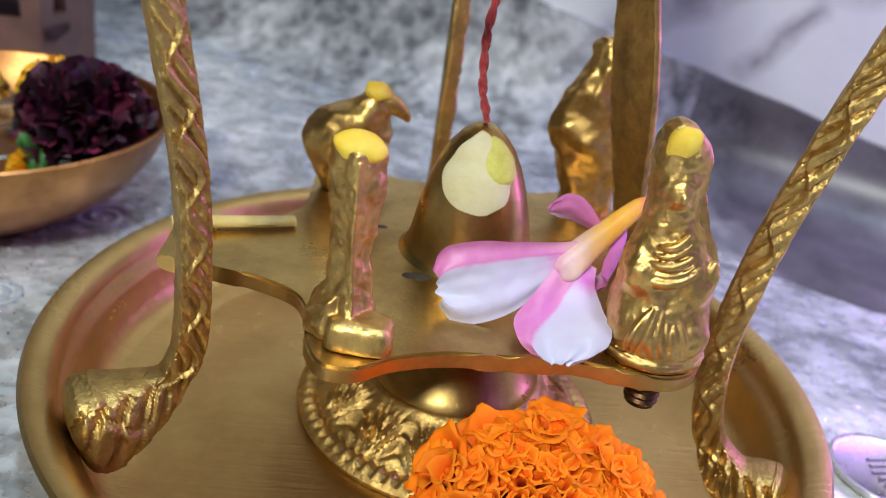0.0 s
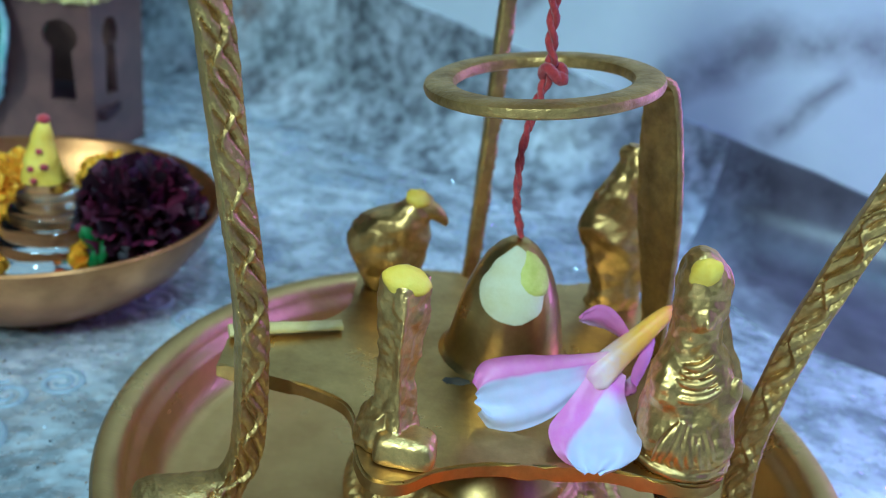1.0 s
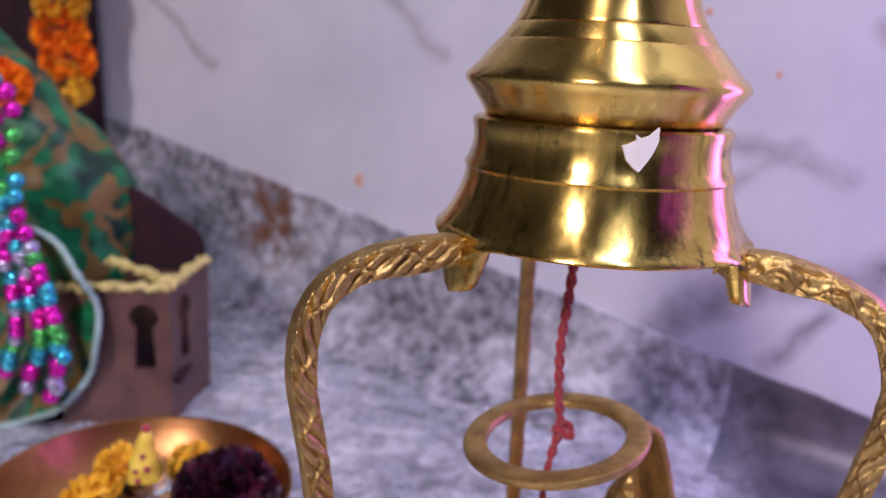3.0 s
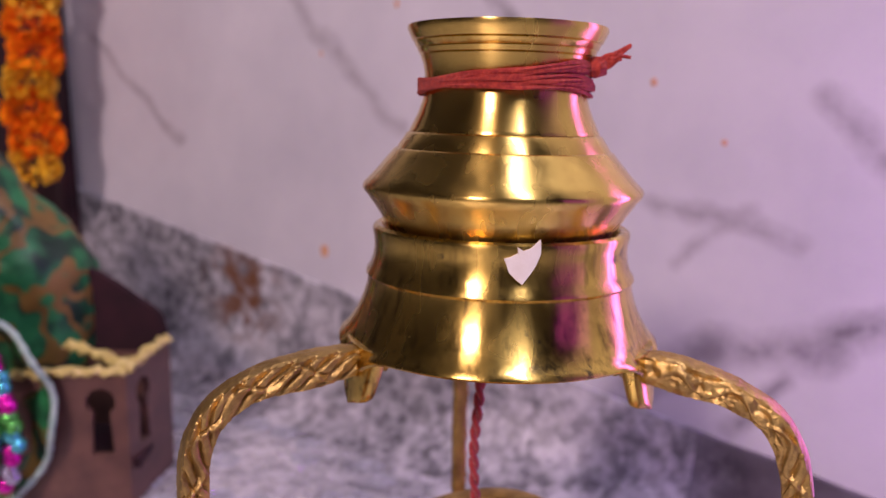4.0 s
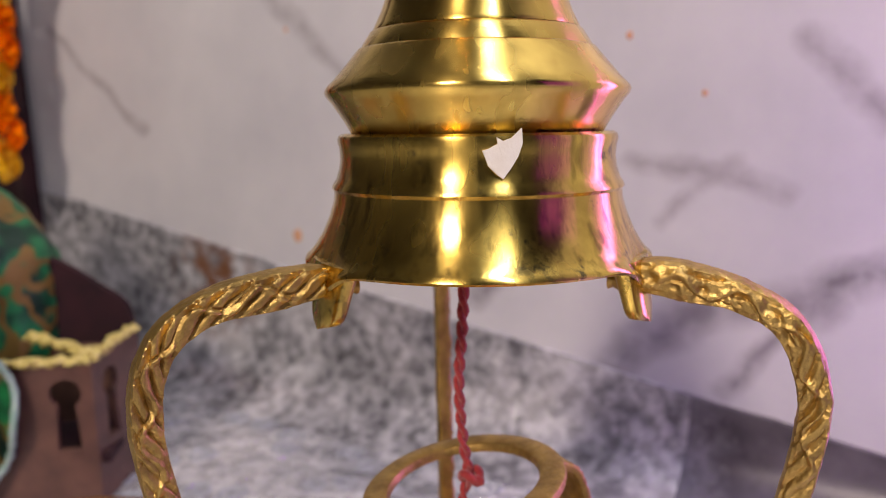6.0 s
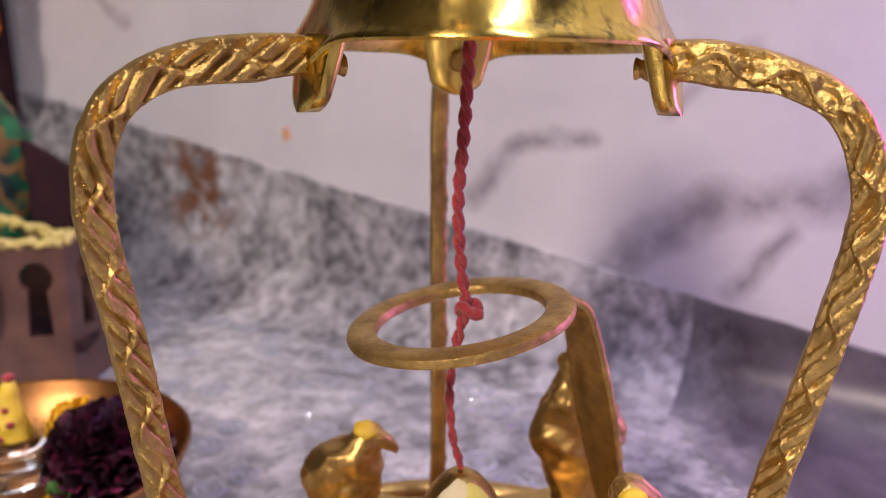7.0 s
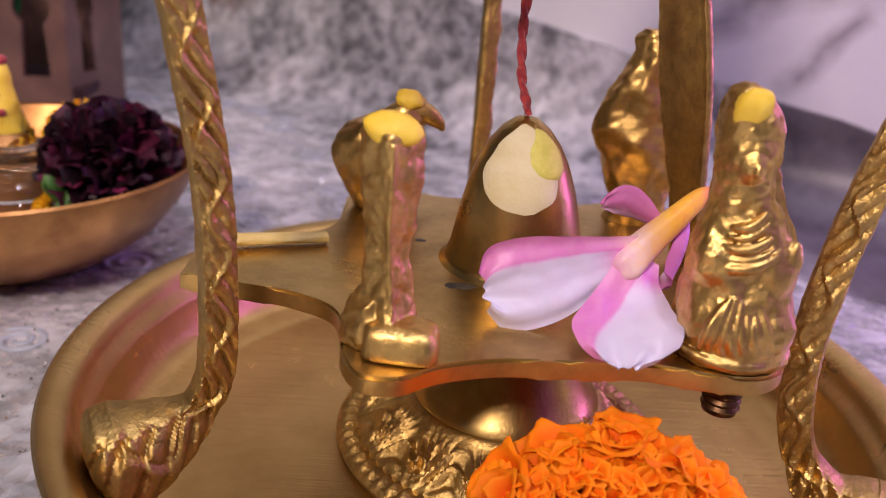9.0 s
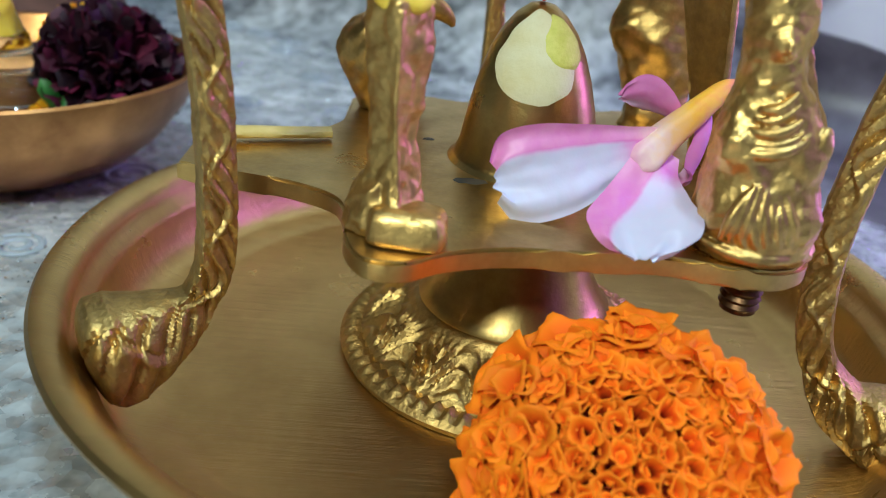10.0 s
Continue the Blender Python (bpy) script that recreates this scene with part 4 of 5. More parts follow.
def pot():
    ob = thing("brass_pot", (0.32, 0.4, 17.2), "polished brass water pot seated in the tripod collar", "pot")
    bm = bmesh.new()
    lathe(bm, [(0.3, 17.2), (2.4, 17.4), (2.9, 18.4), (2.5, 19.0), (2.1, 19.5), (2.1, 19.55), (2.16, 19.57), (2.2, 19.55), (2.22, 19.53), (2.4, 19.25), (2.42, 19.21), (2.47, 19.2), (2.5, 19.17), (2.62, 19.02), (2.96, 18.62), (3.16, 18.42), (3.19, 18.34), (3.16, 18.25),
               (3.05, 18.12), (2.8, 17.75), (2.66, 17.5), (2.5, 17.25), (2.2, 17.05), (0.3, 17.0)], 0.32, 0.4, 160)
    bmesh.ops.transform(bm, matrix=Matrix.Translation((0, 0, -0.07)) @ POT_TILT, verts=bm.verts)
    part("body", bm, POT, ob)
    bm = bmesh.new()
    lathe(bm, [(2.1, 19.58), (2.15, 19.58), (2.14, 19.62), (2.12, 19.66), (1.98, 19.95), (1.87, 20.25), (1.82, 20.5), (1.82, 20.8), (1.86, 21.05), (1.93, 21.24), (1.92, 21.26), (1.96, 21.28), (2.0, 21.38), (1.99, 21.4), (2.03, 21.42), (2.08, 21.53),
               (2.07, 21.55), (2.12, 21.57), (2.19, 21.72), (2.23, 21.82), (2.22, 21.88), (2.14, 21.89), (2.05, 21.7), (1.8, 21.1), (1.72, 20.6), (1.8, 20.1), (2.05, 19.6)], 0.32, 0.4, 160)
    bmesh.ops.transform(bm, matrix=Matrix.Translation((0, 0, -0.07)) @ POT_TILT, verts=bm.verts)
    part("neck", bm, POT, ob, "turned brass neck with a flared lip")
    return ob


pot()


def neck_thread():
    ob = thing("neck_thread", (0.32, 0.4, 20.8), "red cotton thread wound round the pot's neck and knotted", "thread")
    rng = random.Random(4)
    for k in range(13):
        bm = bmesh.new()
        pts = []
        for i in range(73):
            a = 2 * math.pi * i / 72
            rise = 0.3 * math.cos(a - radians(-20)) * (0.6 + 0.3 * math.sin(k))
            z = 20.62 + 0.052 * (k - 6) * (0.75 + 0.5 * math.sin(a * 1.0 + 1.2)) + rise * 0.75 + 0.03 * math.sin(5 * a + k)
            pts.append(POT_TILT @ Vector((0.32 + (1.93 + 0.03 * math.sin(3 * a + k * 2)) * math.cos(a), 0.4 + (1.93 + 0.03 * math.sin(3 * a + k)) * math.sin(a), z)))
        sweep(bm, pts, 0.042, 8, Vector((0, 0, 1)), 1.0, lambda s, b: 0.012 * math.sin(b * 3 + s * 40))
        part("strand", bm, NECK_THREAD, ob)
    bm = bmesh.new()
    ball(bm, (2.2, -0.1, 21.0), (0.24, 0.26, 0.22), None, 3, 0.3, 3.0, 2)
    part("knot", bm, NECK_THREAD, ob)
    for k in range(7):
        bm = bmesh.new()
        e = Vector((rng.uniform(2.62, 2.95), rng.uniform(-0.4, 0.0), rng.uniform(21.05, 21.6)))
        sweep(bm, smooth_path([(2.15, -0.1, 21.0), (2.45, -0.15, 21.02 + 0.04 * k), e], 6), lambda f: 0.075 - 0.04 * f, 8)
        part("loose_end", bm, NECK_THREAD, ob)


neck_thread()


def hanging_thread():
    ob = thing("wick_thread", (0.0, 0.0, 6.2), "twisted red cotton thread hanging from the pot to the lingam", "thread")
    line = smooth_path([(0.1, 0.45, 15.6), (0.04, 0.45, 14.6), (-0.03, 0.45, 13.1), (-0.11, 0.45, 11.8), (-0.02, 0.45, 10.4), (0.08, 0.45, 9.7), (-0.1, 0.4, 8.8), (-0.22, 0.3, 7.9), (-0.16, 0.15, 6.9), (-0.02, 0.03, 6.4), (0.02, -0.02, 6.22)], 14)
    for turn in (0.0, math.pi):
        bm = bmesh.new()
        pts, s = [], 0.0
        for k, p in enumerate(line):
            if k:
                s += (p - line[k - 1]).length
            slack = 0.065 if p.z > 8.9 else 0.035
            pts.append(p + Vector((math.cos(s * 7.5 + turn), math.sin(s * 7.5 + turn), 0)) * slack)
        sweep(bm, pts, lambda f: 0.082 - 0.03 * f, 10, Vector((1, 0.2, 0)), 1.0, lambda q, b: 0.01 * math.sin(3 * b + q * 30))
        part("strand", bm, RED_THREAD, ob)
    bm = bmesh.new()
    ring = [Vector((0.14 + 0.2 * math.cos(a), 0.42 + 0.16 * math.sin(a), 9.6 + 0.1 * math.sin(2 * a))) for a in [2 * math.pi * i / 24 for i in range(25)]]
    sweep(bm, ring, 0.11, 10, Vector((0, 0, 1)))
    ball(bm, (0.3, 0.32, 9.52), (0.16, 0.14, 0.15), None, 2, 0.2, 2, 1)
    part("knot", bm, RED_THREAD, ob)


hanging_thread()


def paper_scrap():
    bm = bmesh.new()
    shape = [(-0.42, 0.16), (-0.28, 0.2), (-0.1, 0.3), (-0.12, 0.44), (0.02, 0.36), (0.2, 0.42), (0.42, 0.62), (0.44, 0.3), (0.34, 0.02), (0.2, -0.2), (0.02, -0.44), (-0.12, -0.34), (-0.3, -0.16), (-0.36, 0.02)]
    c = Vector((0.5, 0, 16.98))
    def at(x, z, off):
        a = math.atan2(-2.72, 0.2) + x / 2.95
        return POT_TILT @ Vector((0.32 + (2.93 + off) * math.cos(a), 0.4 + (2.93 + off) * math.sin(a), c.z + z))
    shape = [(x * 0.86, z * 0.86) for x, z in shape]
    lower = [bm.verts.new(at(x, z, 0.0)) for x, z in shape]
    upper = [bm.verts.new(at(x * 0.97, z * 0.97, 0.045 + 0.05 * abs(z))) for x, z in shape]
    mid = bm.verts.new(at(0, 0, 0.07))
    n = len(shape)
    for i in range(n):
        j = (i + 1) % n
        bm.faces.new((lower[i], lower[j], upper[j], upper[i]))
        bm.faces.new((upper[i], upper[j], mid))
    solo("paper_scrap", bm, PAPER, (0.5, -2.4, 16.7), "torn whitish label scrap stuck on the brass collar", "paper scrap", smooth=20)


paper_scrap()


# ---------------------------------------------------------------- flowers on the stand
def petal_mesh(bm, spine, wide, cup, tones, rows=14, cols=13, frill=0.0, thick=0.03, seed=0.0):
    """A petal along spine (points); wide: (vector, half width) at each spine point; tones: (across from, across to, along) to the tone attribute."""
    layer = bm.verts.layers.float.get("tone") or bm.verts.layers.float.new("tone")
    line = smooth_path(spine, rows)
    side = smooth_path([v for v, _ in wide], rows)
    half = smooth_path([(w, 0, 0) for _, w in wide], rows)
    upper = []
    for k, (p, u, h) in enumerate(zip(line, side, half)):
        d = (line[min(k + 1, len(line) - 1)] - line[max(k - 1, 0)]).normalized()
        u = (u - d * u.dot(d)).normalized()
        up = u.cross(d)
        f = k / (len(line) - 1)
        row = []
        for i in range(cols):
            x = -1 + 2 * i / (cols - 1)
            q = p + u * x * max(h.x, 0.02) + up * (cup * (x * x) * h.x + frill * f * math.sin(x * 7 + seed) * abs(x))
            q += up * (0.05 * noise.noise(q * 1.7 + Vector((seed, 0, 0))) + 0.035 * f * noise.noise(q * 4.5 + Vector((0, seed, 0)))) + d * 0.13 * f * noise.noise(Vector((x * 2.6, seed, 0)))
            row.append((q, tones(x, f), up))
        upper.append(row)
    for sign in (1, -1):
        vs = []
        for row in upper:
            line_v = []
            for q, tone, up in row:
                v = bm.verts.new(q + up * thick * 0.5 * sign)
                v[layer] = tone
                line_v.append(v)
            vs.append(line_v)
        for a, b in zip(vs, vs[1:]):
            for i in range(cols - 1):
                bm.faces.new((a[i], a[i + 1], b[i + 1], b[i]))


def pink_flower():
    ob = thing("pink_flower", (1.4, -2.2, 3.3), "fallen pink and white flower with yellow throat on the platform", "flower")
    V = Vector

    def clamp(x):
        return max(0.0, min(1.0, x))

    def lay(x, f, fold, pink, root):
        """Pink on the folded side, lilac white past the fold, paler towards the throat."""
        s = clamp((x - fold) / 0.16 + 0.5)
        tone = pink * (1 - s) + (0.06 + 0.1 * clamp(1 - f)) * s
        r = clamp(1 - f / root)
        return tone * (1 - r) + 0.62 * r
    bm = bmesh.new()
    petal_mesh(bm, [(1.95, -1.75, 4.38), (1.5, -1.98, 4.34), (0.95, -2.22, 4.24), (0.35, -2.4, 4.08), (-0.2, -2.48, 3.95), (-0.5, -2.5, 3.86), (-0.68, -2.5, 3.8)],
               [(V((0.35, -0.35, -1)), 0.3), (V((0.2, -0.36, -1)), 0.38), (V((0.05, -0.34, -1)), 0.54), (V((0, -0.33, -1)), 0.72), (V((0, -0.33, -1)), 0.76), (V((0, -0.33, -1)), 0.66), (V((0, -0.33, -1)), 0.34)],
               -0.16, lambda x, f: lay(x, f, -0.42, 0.46, 0.3), cols=25, frill=0.17, seed=1.0)
    part("petal", bm, PINK, ob)
    bm = bmesh.new()
    petal_mesh(bm, [(2.05, -1.65, 4.3), (1.85, -2.1, 4.05), (1.7, -2.6, 3.78), (1.58, -3.05, 3.58), (1.5, -3.38, 3.44), (1.47, -3.6, 3.32), (1.46, -3.72, 3.24)],
               [(V((1, 0.1, -0.5)), 0.34), (V((1, 0.1, -0.2)), 0.44), (V((1, 0.1, 0.15)), 0.64), (V((1, 0.1, 0.2)), 0.86), (V((1, 0.08, 0.15)), 0.8), (V((1, 0, 0.1)), 0.55), (V((1, 0, 0.1)), 0.22)],
               -0.14, lambda x, f: lay(x, f, 0.2 - 1.15 * f, 0.44, 0.28), cols=25, frill=0.13, seed=3.0)
    part("petal", bm, PINK, ob)
    bm = bmesh.new()
    petal_mesh(bm, [(2.3, -1.2, 4.78), (2.05, -1.1, 4.9), (1.8, -1.0, 4.98), (1.55, -0.92, 4.95), (1.42, -0.9, 4.9)],
               [(V((0.4, 0.3, -1)), 0.16), (V((0.4, 0.3, -1)), 0.3), (V((0.35, 0.3, -1)), 0.36), (V((0.3, 0.3, -1)), 0.25), (V((0.3, 0.3, -1)), 0.1)], 0.3, lambda x, f: 0.43 - 0.16 * clamp(x + f - 0.4), frill=0.05, seed=5.0)
    part("petal", bm, PINK, ob)
    bm = bmesh.new()
    petal_mesh(bm, [(2.85, -0.95, 5.0), (2.95, -1.15, 4.6), (2.85, -1.35, 4.15), (2.68, -1.5, 3.75), (2.4, -1.6, 3.7), (2.2, -1.65, 3.8)],
               [(V((0.5, 0.8, 0.1)), 0.12), (V((0.5, 0.8, 0.1)), 0.25), (V((0.5, 0.8, 0)), 0.3), (V((0.4, 0.8, 0)), 0.28), (V((0.4, 0.8, 0)), 0.25), (V((0.4, 0.8, 0)), 0.1)], 0.6, lambda x, f: 0.42 - 0.15 * clamp(x), seed=7.0)
    part("petal", bm, PINK, ob)
    bm = bmesh.new()
    layer = bm.verts.layers.float.new("tone")
    throat = smooth_path([(1.5, -2.0, 4.05), (1.74, -1.85, 4.2), (2.14, -1.55, 4.5), (2.64, -1.2, 4.84), (3.11, -0.85, 5.13), (3.36, -0.66, 5.2), (3.56, -0.5, 5.19)], 8)
    sweep(bm, throat, lambda f: (0.37 - 0.29 * f) * (1.0 if f > 0.14 else 0.25 + 0.75 * math.sqrt(f / 0.14)), 28, Vector((0, 0, 1)), 1.0, lambda s, a: 0.03 * math.sin(5 * a) * max(0.0, 1 - s / 1.4))
    for v in bm.verts:
        f = (v.co.x - 1.45) / 2.1
        v[layer] = clamp(0.6 + 0.16 * clamp(f / 0.35) + 0.14 * clamp((f - 0.3) / 0.25) + 0.12 * clamp((f - 0.78) / 0.15) - 0.06 * clamp((4.2 - v.co.z) * 2))
    part("throat", bm, PINK, ob, "yellow and peach flower throat")
    return ob


pink_flower()


def marigold_petal(kind):
    """A floret standing on the origin along +z, about 1 high: 0 a wide trumpet, 1 a tight one, 2 an open ruffled one slit down one side."""
    bm = bmesh.new()
    n = 26
    steps = (((0.0, 0.1), (0.3, 0.13), (0.55, 0.19), (0.74, 0.28), (0.87, 0.38), (0.95, 0.47), (0.98, 0.53), (0.95, 0.58)),
             ((0.0, 0.12), (0.4, 0.16), (0.65, 0.22), (0.82, 0.29), (0.93, 0.36), (0.99, 0.41), (1.0, 0.44), (0.96, 0.48)),
             ((0.0, 0.1), (0.3, 0.18), (0.52, 0.3), (0.7, 0.43), (0.82, 0.55), (0.9, 0.65), (0.93, 0.72), (0.88, 0.8)))[kind]
    turn = (1.94, 1.97, 1.45)[kind] * math.pi
    rows = []
    for k, (h, r) in enumerate(steps):
        f = k / (len(steps) - 1)
        row = []
        for i in range(n):
            a = i / (n - 1) * turn - turn / 2
            lobe = 1 + f ** 3 * (0.1 * math.sin(5 * a + 2 * kind) + 0.06 * math.sin(9 * a + 1))
            dip = f * f * (0.08 * math.sin(3 * a + 1 + kind) + 0.05 * math.sin(7 * a))
            row.append(Vector((r * lobe * math.cos(a) * 1.08, r * lobe * math.sin(a) * 0.92, h + dip)))
        rows.append(row)
    grid(bm, rows)
    me = bpy.data.meshes.new("petal")
    bm.to_mesh(me)
    bm.free()
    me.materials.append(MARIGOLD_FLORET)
    me.polygons.foreach_set("use_smooth", [True] * len(me.polygons))
    return me


def marigold():
    c, n = Vector((1.35, -5.2, 0.62)), Vector((-0.1, -0.66, 0.74)).normalized()
    ob = thing("marigold", (1.35, -5.2, -0.8), "fresh orange marigold head lying in the brass tray", "flower")
    rng = random.Random(8)
    meshes = [marigold_petal(k) for k in range(3)]
    bm = bmesh.new()
    turn = n.to_track_quat("Z", "Y")
    loft(bm, [(0, 0, -1.2, 0.3, 0.3), (0, 0, -0.9, 1.2, 1.2), (0, 0, -0.3, 1.45, 1.45), (0, 0, 0.2, 1.2, 1.2), (0, 0, 0.45, 0.75, 0.75), (0, 0, 0.55, 0.2, 0.2)], 24)
    bmesh.ops.transform(bm, matrix=Matrix.Translation(c) @ turn.to_matrix().to_4x4(), verts=bm.verts)
    part("flower_heart", bm, MARIGOLD_HEART, ob)
    total = 285
    for i in range(total):
        f = (i + 0.5) / total
        polar = math.acos(1 - 1.25 * f ** 1.12)
        az = i * 2.39996
        d = Vector((math.sin(polar) * math.cos(az), math.sin(polar) * math.sin(az), math.cos(polar)))
        d += Vector((rng.uniform(-1, 1), rng.uniform(-1, 1), rng.uniform(-1, 1))) * (0.03 + 0.08 * f)
        d.normalize()
        foot = Vector((d.x * 1.5, d.y * 1.5, d.z * 0.8)) * rng.uniform(0.8, 1.08)
        size = (0.36 + 0.34 * min(1.0, f * 1.5)) * rng.uniform(0.82, 1.2)
        lean = d + Vector((rng.uniform(-0.2, 0.2), rng.uniform(-0.2, 0.2), 0.4 + 0.5 * f + 0.2 * rng.random()))
        q = (turn.to_matrix() @ lean).normalized().to_track_quat("Z", "Y").to_matrix().to_4x4()
        kind = 1 if f < 0.22 else rng.choice((0, 0, 2) if f > 0.6 else (0, 0, 1))
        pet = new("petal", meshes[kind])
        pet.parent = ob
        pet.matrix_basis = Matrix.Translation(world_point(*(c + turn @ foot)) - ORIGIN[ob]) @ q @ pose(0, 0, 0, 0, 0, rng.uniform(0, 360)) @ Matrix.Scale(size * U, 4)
    return ob


marigold()


def yellow_stick():
    bm = bmesh.new()
    path = smooth_path([(-5.9, -0.35, 3.42), (-5.2, -0.1, 3.43), (-4.4, 0.15, 3.41), (-3.55, 0.42, 3.4)], 6)
    sweep(bm, path, lambda f: 0.2 - 0.04 * f, 12, Vector((0, 0, 1)), 0.6, lambda s, a: 0.02 * noise.noise(Vector((s * 5, a, 0))))
    solo("incense_stub", bm, STICK, (-4.7, 0.0, 3.28), "short yellow stick lying on the platform's spout", "stick")


yellow_stick()


def coin():
    ob = thing("coin", (11.2, -0.5, -1.2), "worn nickel coin lying on the floor sheet", "coin")
    bm = bmesh.new()
    lathe(bm, [(0, -1.18), (1.3, -1.18), (1.36, -1.12), (1.36, -1.0), (1.28, -0.98), (1.2, -1.03), (0, -1.04)], 11.2, -0.5, 64)
    part("disc", bm, COIN, ob)
    bm = bmesh.new()
    for k in range(5):
        box(bm, (11.2, -0.1 - 0.22 * k, -1.02), (0.9 - 0.12 * abs(k - 2), 0.1, 0.05), 8, 0.015)
    part("relief", bm, COIN, ob)


coin()


# ---------------------------------------------------------------- the bowl and what lies in it
def bowl():
    ob = thing("copper_bowl", (-14, 8.9, -1.2), "wide brass-coloured bowl holding flowers and a crystal, on the floor sheet", "bowl")
    bm = bmesh.new()
    lathe(bm, [(0, -1.18), (2.3, -1.18), (2.8, -1.1), (3.6, -0.75), (4.5, -0.05), (5.25, 0.9), (5.65, 1.7), (5.75, 1.98), (5.68, 2.05), (5.55, 2.0), (5.42, 1.7), (5.05, 0.95), (4.3, 0.15), (3.4, -0.55), (2.6, -0.85), (0, -0.92)], -14, 8.9, 120)
    part("shell", bm, COPPER, ob)


bowl()


def crystal():
    ob = thing("crystal_pyramid", (-13.4, 8.5, -0.9), "tiered clear crystal pyramid with yellow paste on its tip", "crystal")
    bm = bmesh.new()
    prof = [(0.0, -0.85), (1.85, -0.85), (1.88, 0.15)]
    for k in range(6):
        r = 1.84 - 0.13 * k - 0.02 * k * k
        z = 0.15 + 0.45 * k
        prof += [(r, z + 0.02), (r - 0.02, z + 0.3), (r - 0.12, z + 0.42)]
    prof += [(0.5, 3.0), (0.3, 3.6), (0.1, 4.2), (0.0, 4.3)]
    lathe(bm, prof, -13.4, 8.5, 40)
    part("stepped_block", bm, CRYSTAL, ob)
    bm = bmesh.new()
    loft(bm, [(-13.5, 8.3, 2.75, 0.62, 0.5), (-13.5, 8.35, 3.2, 0.56, 0.5), (-13.45, 8.42, 3.8, 0.4, 0.38), (-13.42, 8.48, 4.4, 0.24, 0.24), (-13.4, 8.5, 4.65, 0.1, 0.1)], 24, 0.08, 2.0)
    tip = part("paste_cap", bm, PASTE_YELLOW, ob, "yellow paste cap with red dots")
    for x, y, z, r in ((-13.4, 8.48, 4.68, 0.2), (-13.62, 7.9, 3.25, 0.13), (-13.25, 7.92, 3.35, 0.13), (-13.4, 8.0, 3.8, 0.11), (-13.55, 7.82, 2.9, 0.12)):
        bm = bmesh.new()
        ball(bm, (x, y, z), (r, r, r * 0.8), None, 2, 0.15)
        part("red_dot", bm, RED_THREAD, tip)


crystal()


def ruffled(bm, centre, radius, count, seed, size=0.5):
    """Many small frilled petals round a heart."""
    rng = random.Random(seed)
    for i in range(count):
        z = 1 - 1.7 * (i + 0.5) / count
        a = i * 2.39996
        d = Vector((math.sqrt(max(0, 1 - z * z)) * math.cos(a), math.sqrt(max(0, 1 - z * z)) * math.sin(a), z))
        m = Matrix.Translation(Vector(centre) + d * radius * rng.uniform(0.6, 0.75)) @ d.to_track_quat("Z", "Y").to_matrix().to_4x4() @ pose(0, 0, 0, rng.uniform(-25, 25), rng.uniform(-25, 25), rng.uniform(0, 360))
        rows = []
        for h, w in ((0.0, 0.12), (0.5, 0.32), (0.85, 0.42), (1.0, 0.3)):
            rows.append([m @ Vector((w * q * size * 1.3, 0.12 * size * math.sin(q * 4 + i) + 0.2 * h * h * size, h * size)) for q in (-1, -0.5, 0, 0.5, 1)])
        grid(bm, rows)


def bloom(name, centre, radius, count, seed, size, material, label, group=""):
    """A flower head: a heart and its many small petals."""
    ob = thing(name, (centre[0], centre[1], centre[2] - radius), label, "flower", group)
    bm = bmesh.new()
    ball(bm, centre, (radius * 0.7,) * 3, None, 2, 0.2, 2.0, seed)
    part("flower_heart", bm, material, ob)
    bm = bmesh.new()
    ruffled(bm, centre, radius, count, seed, size)
    tagged(part("petals", bm, material, ob), kind="stuff")


def bowl_flowers():
    bloom("dark_flower", (-10.6, 8.6, 1.8), 1.7, 230, 5, 0.85, DARK_PETAL, "dark maroon withered flower head in the bowl")
    bm = bmesh.new()
    for k, (x, y, z) in enumerate(((-11.7, 7.2, 1.5), (-11.5, 7.1, 0.9), (-11.3, 7.2, 1.2))):
        ball(bm, (x, y, z), (0.28, 0.2, 0.5), Euler((0.3, 0.4 * k - 0.4, k)), 2, 0.2)
    solo("green_sepal", bm, LEAF, (-11.5, 7.2, 0.6), "green leafy stalk of the withered flower", "leaf")
    for k, (x, y, z, r) in enumerate(((-15.4, 9.4, 1.2, 0.9), (-15.7, 8.6, 0.4, 0.9), (-15.2, 10.3, 1.9, 0.8), (-11.8, 9.6, 2.5, 0.75), (-12.4, 10.6, 2.0, 0.8), (-16.3, 9.6, 0.8, 0.8), (-11.9, 7.6, 0.6, 0.35), (-14.9, 7.4, -0.1, 0.5))):
        bloom("yellow_bloom", (x, y, z), r, 60, 20 + k, 0.45, YELLOW_PETAL, "small yellow marigold bloom in the bowl", "yellow blooms in the bowl")


bowl_flowers()


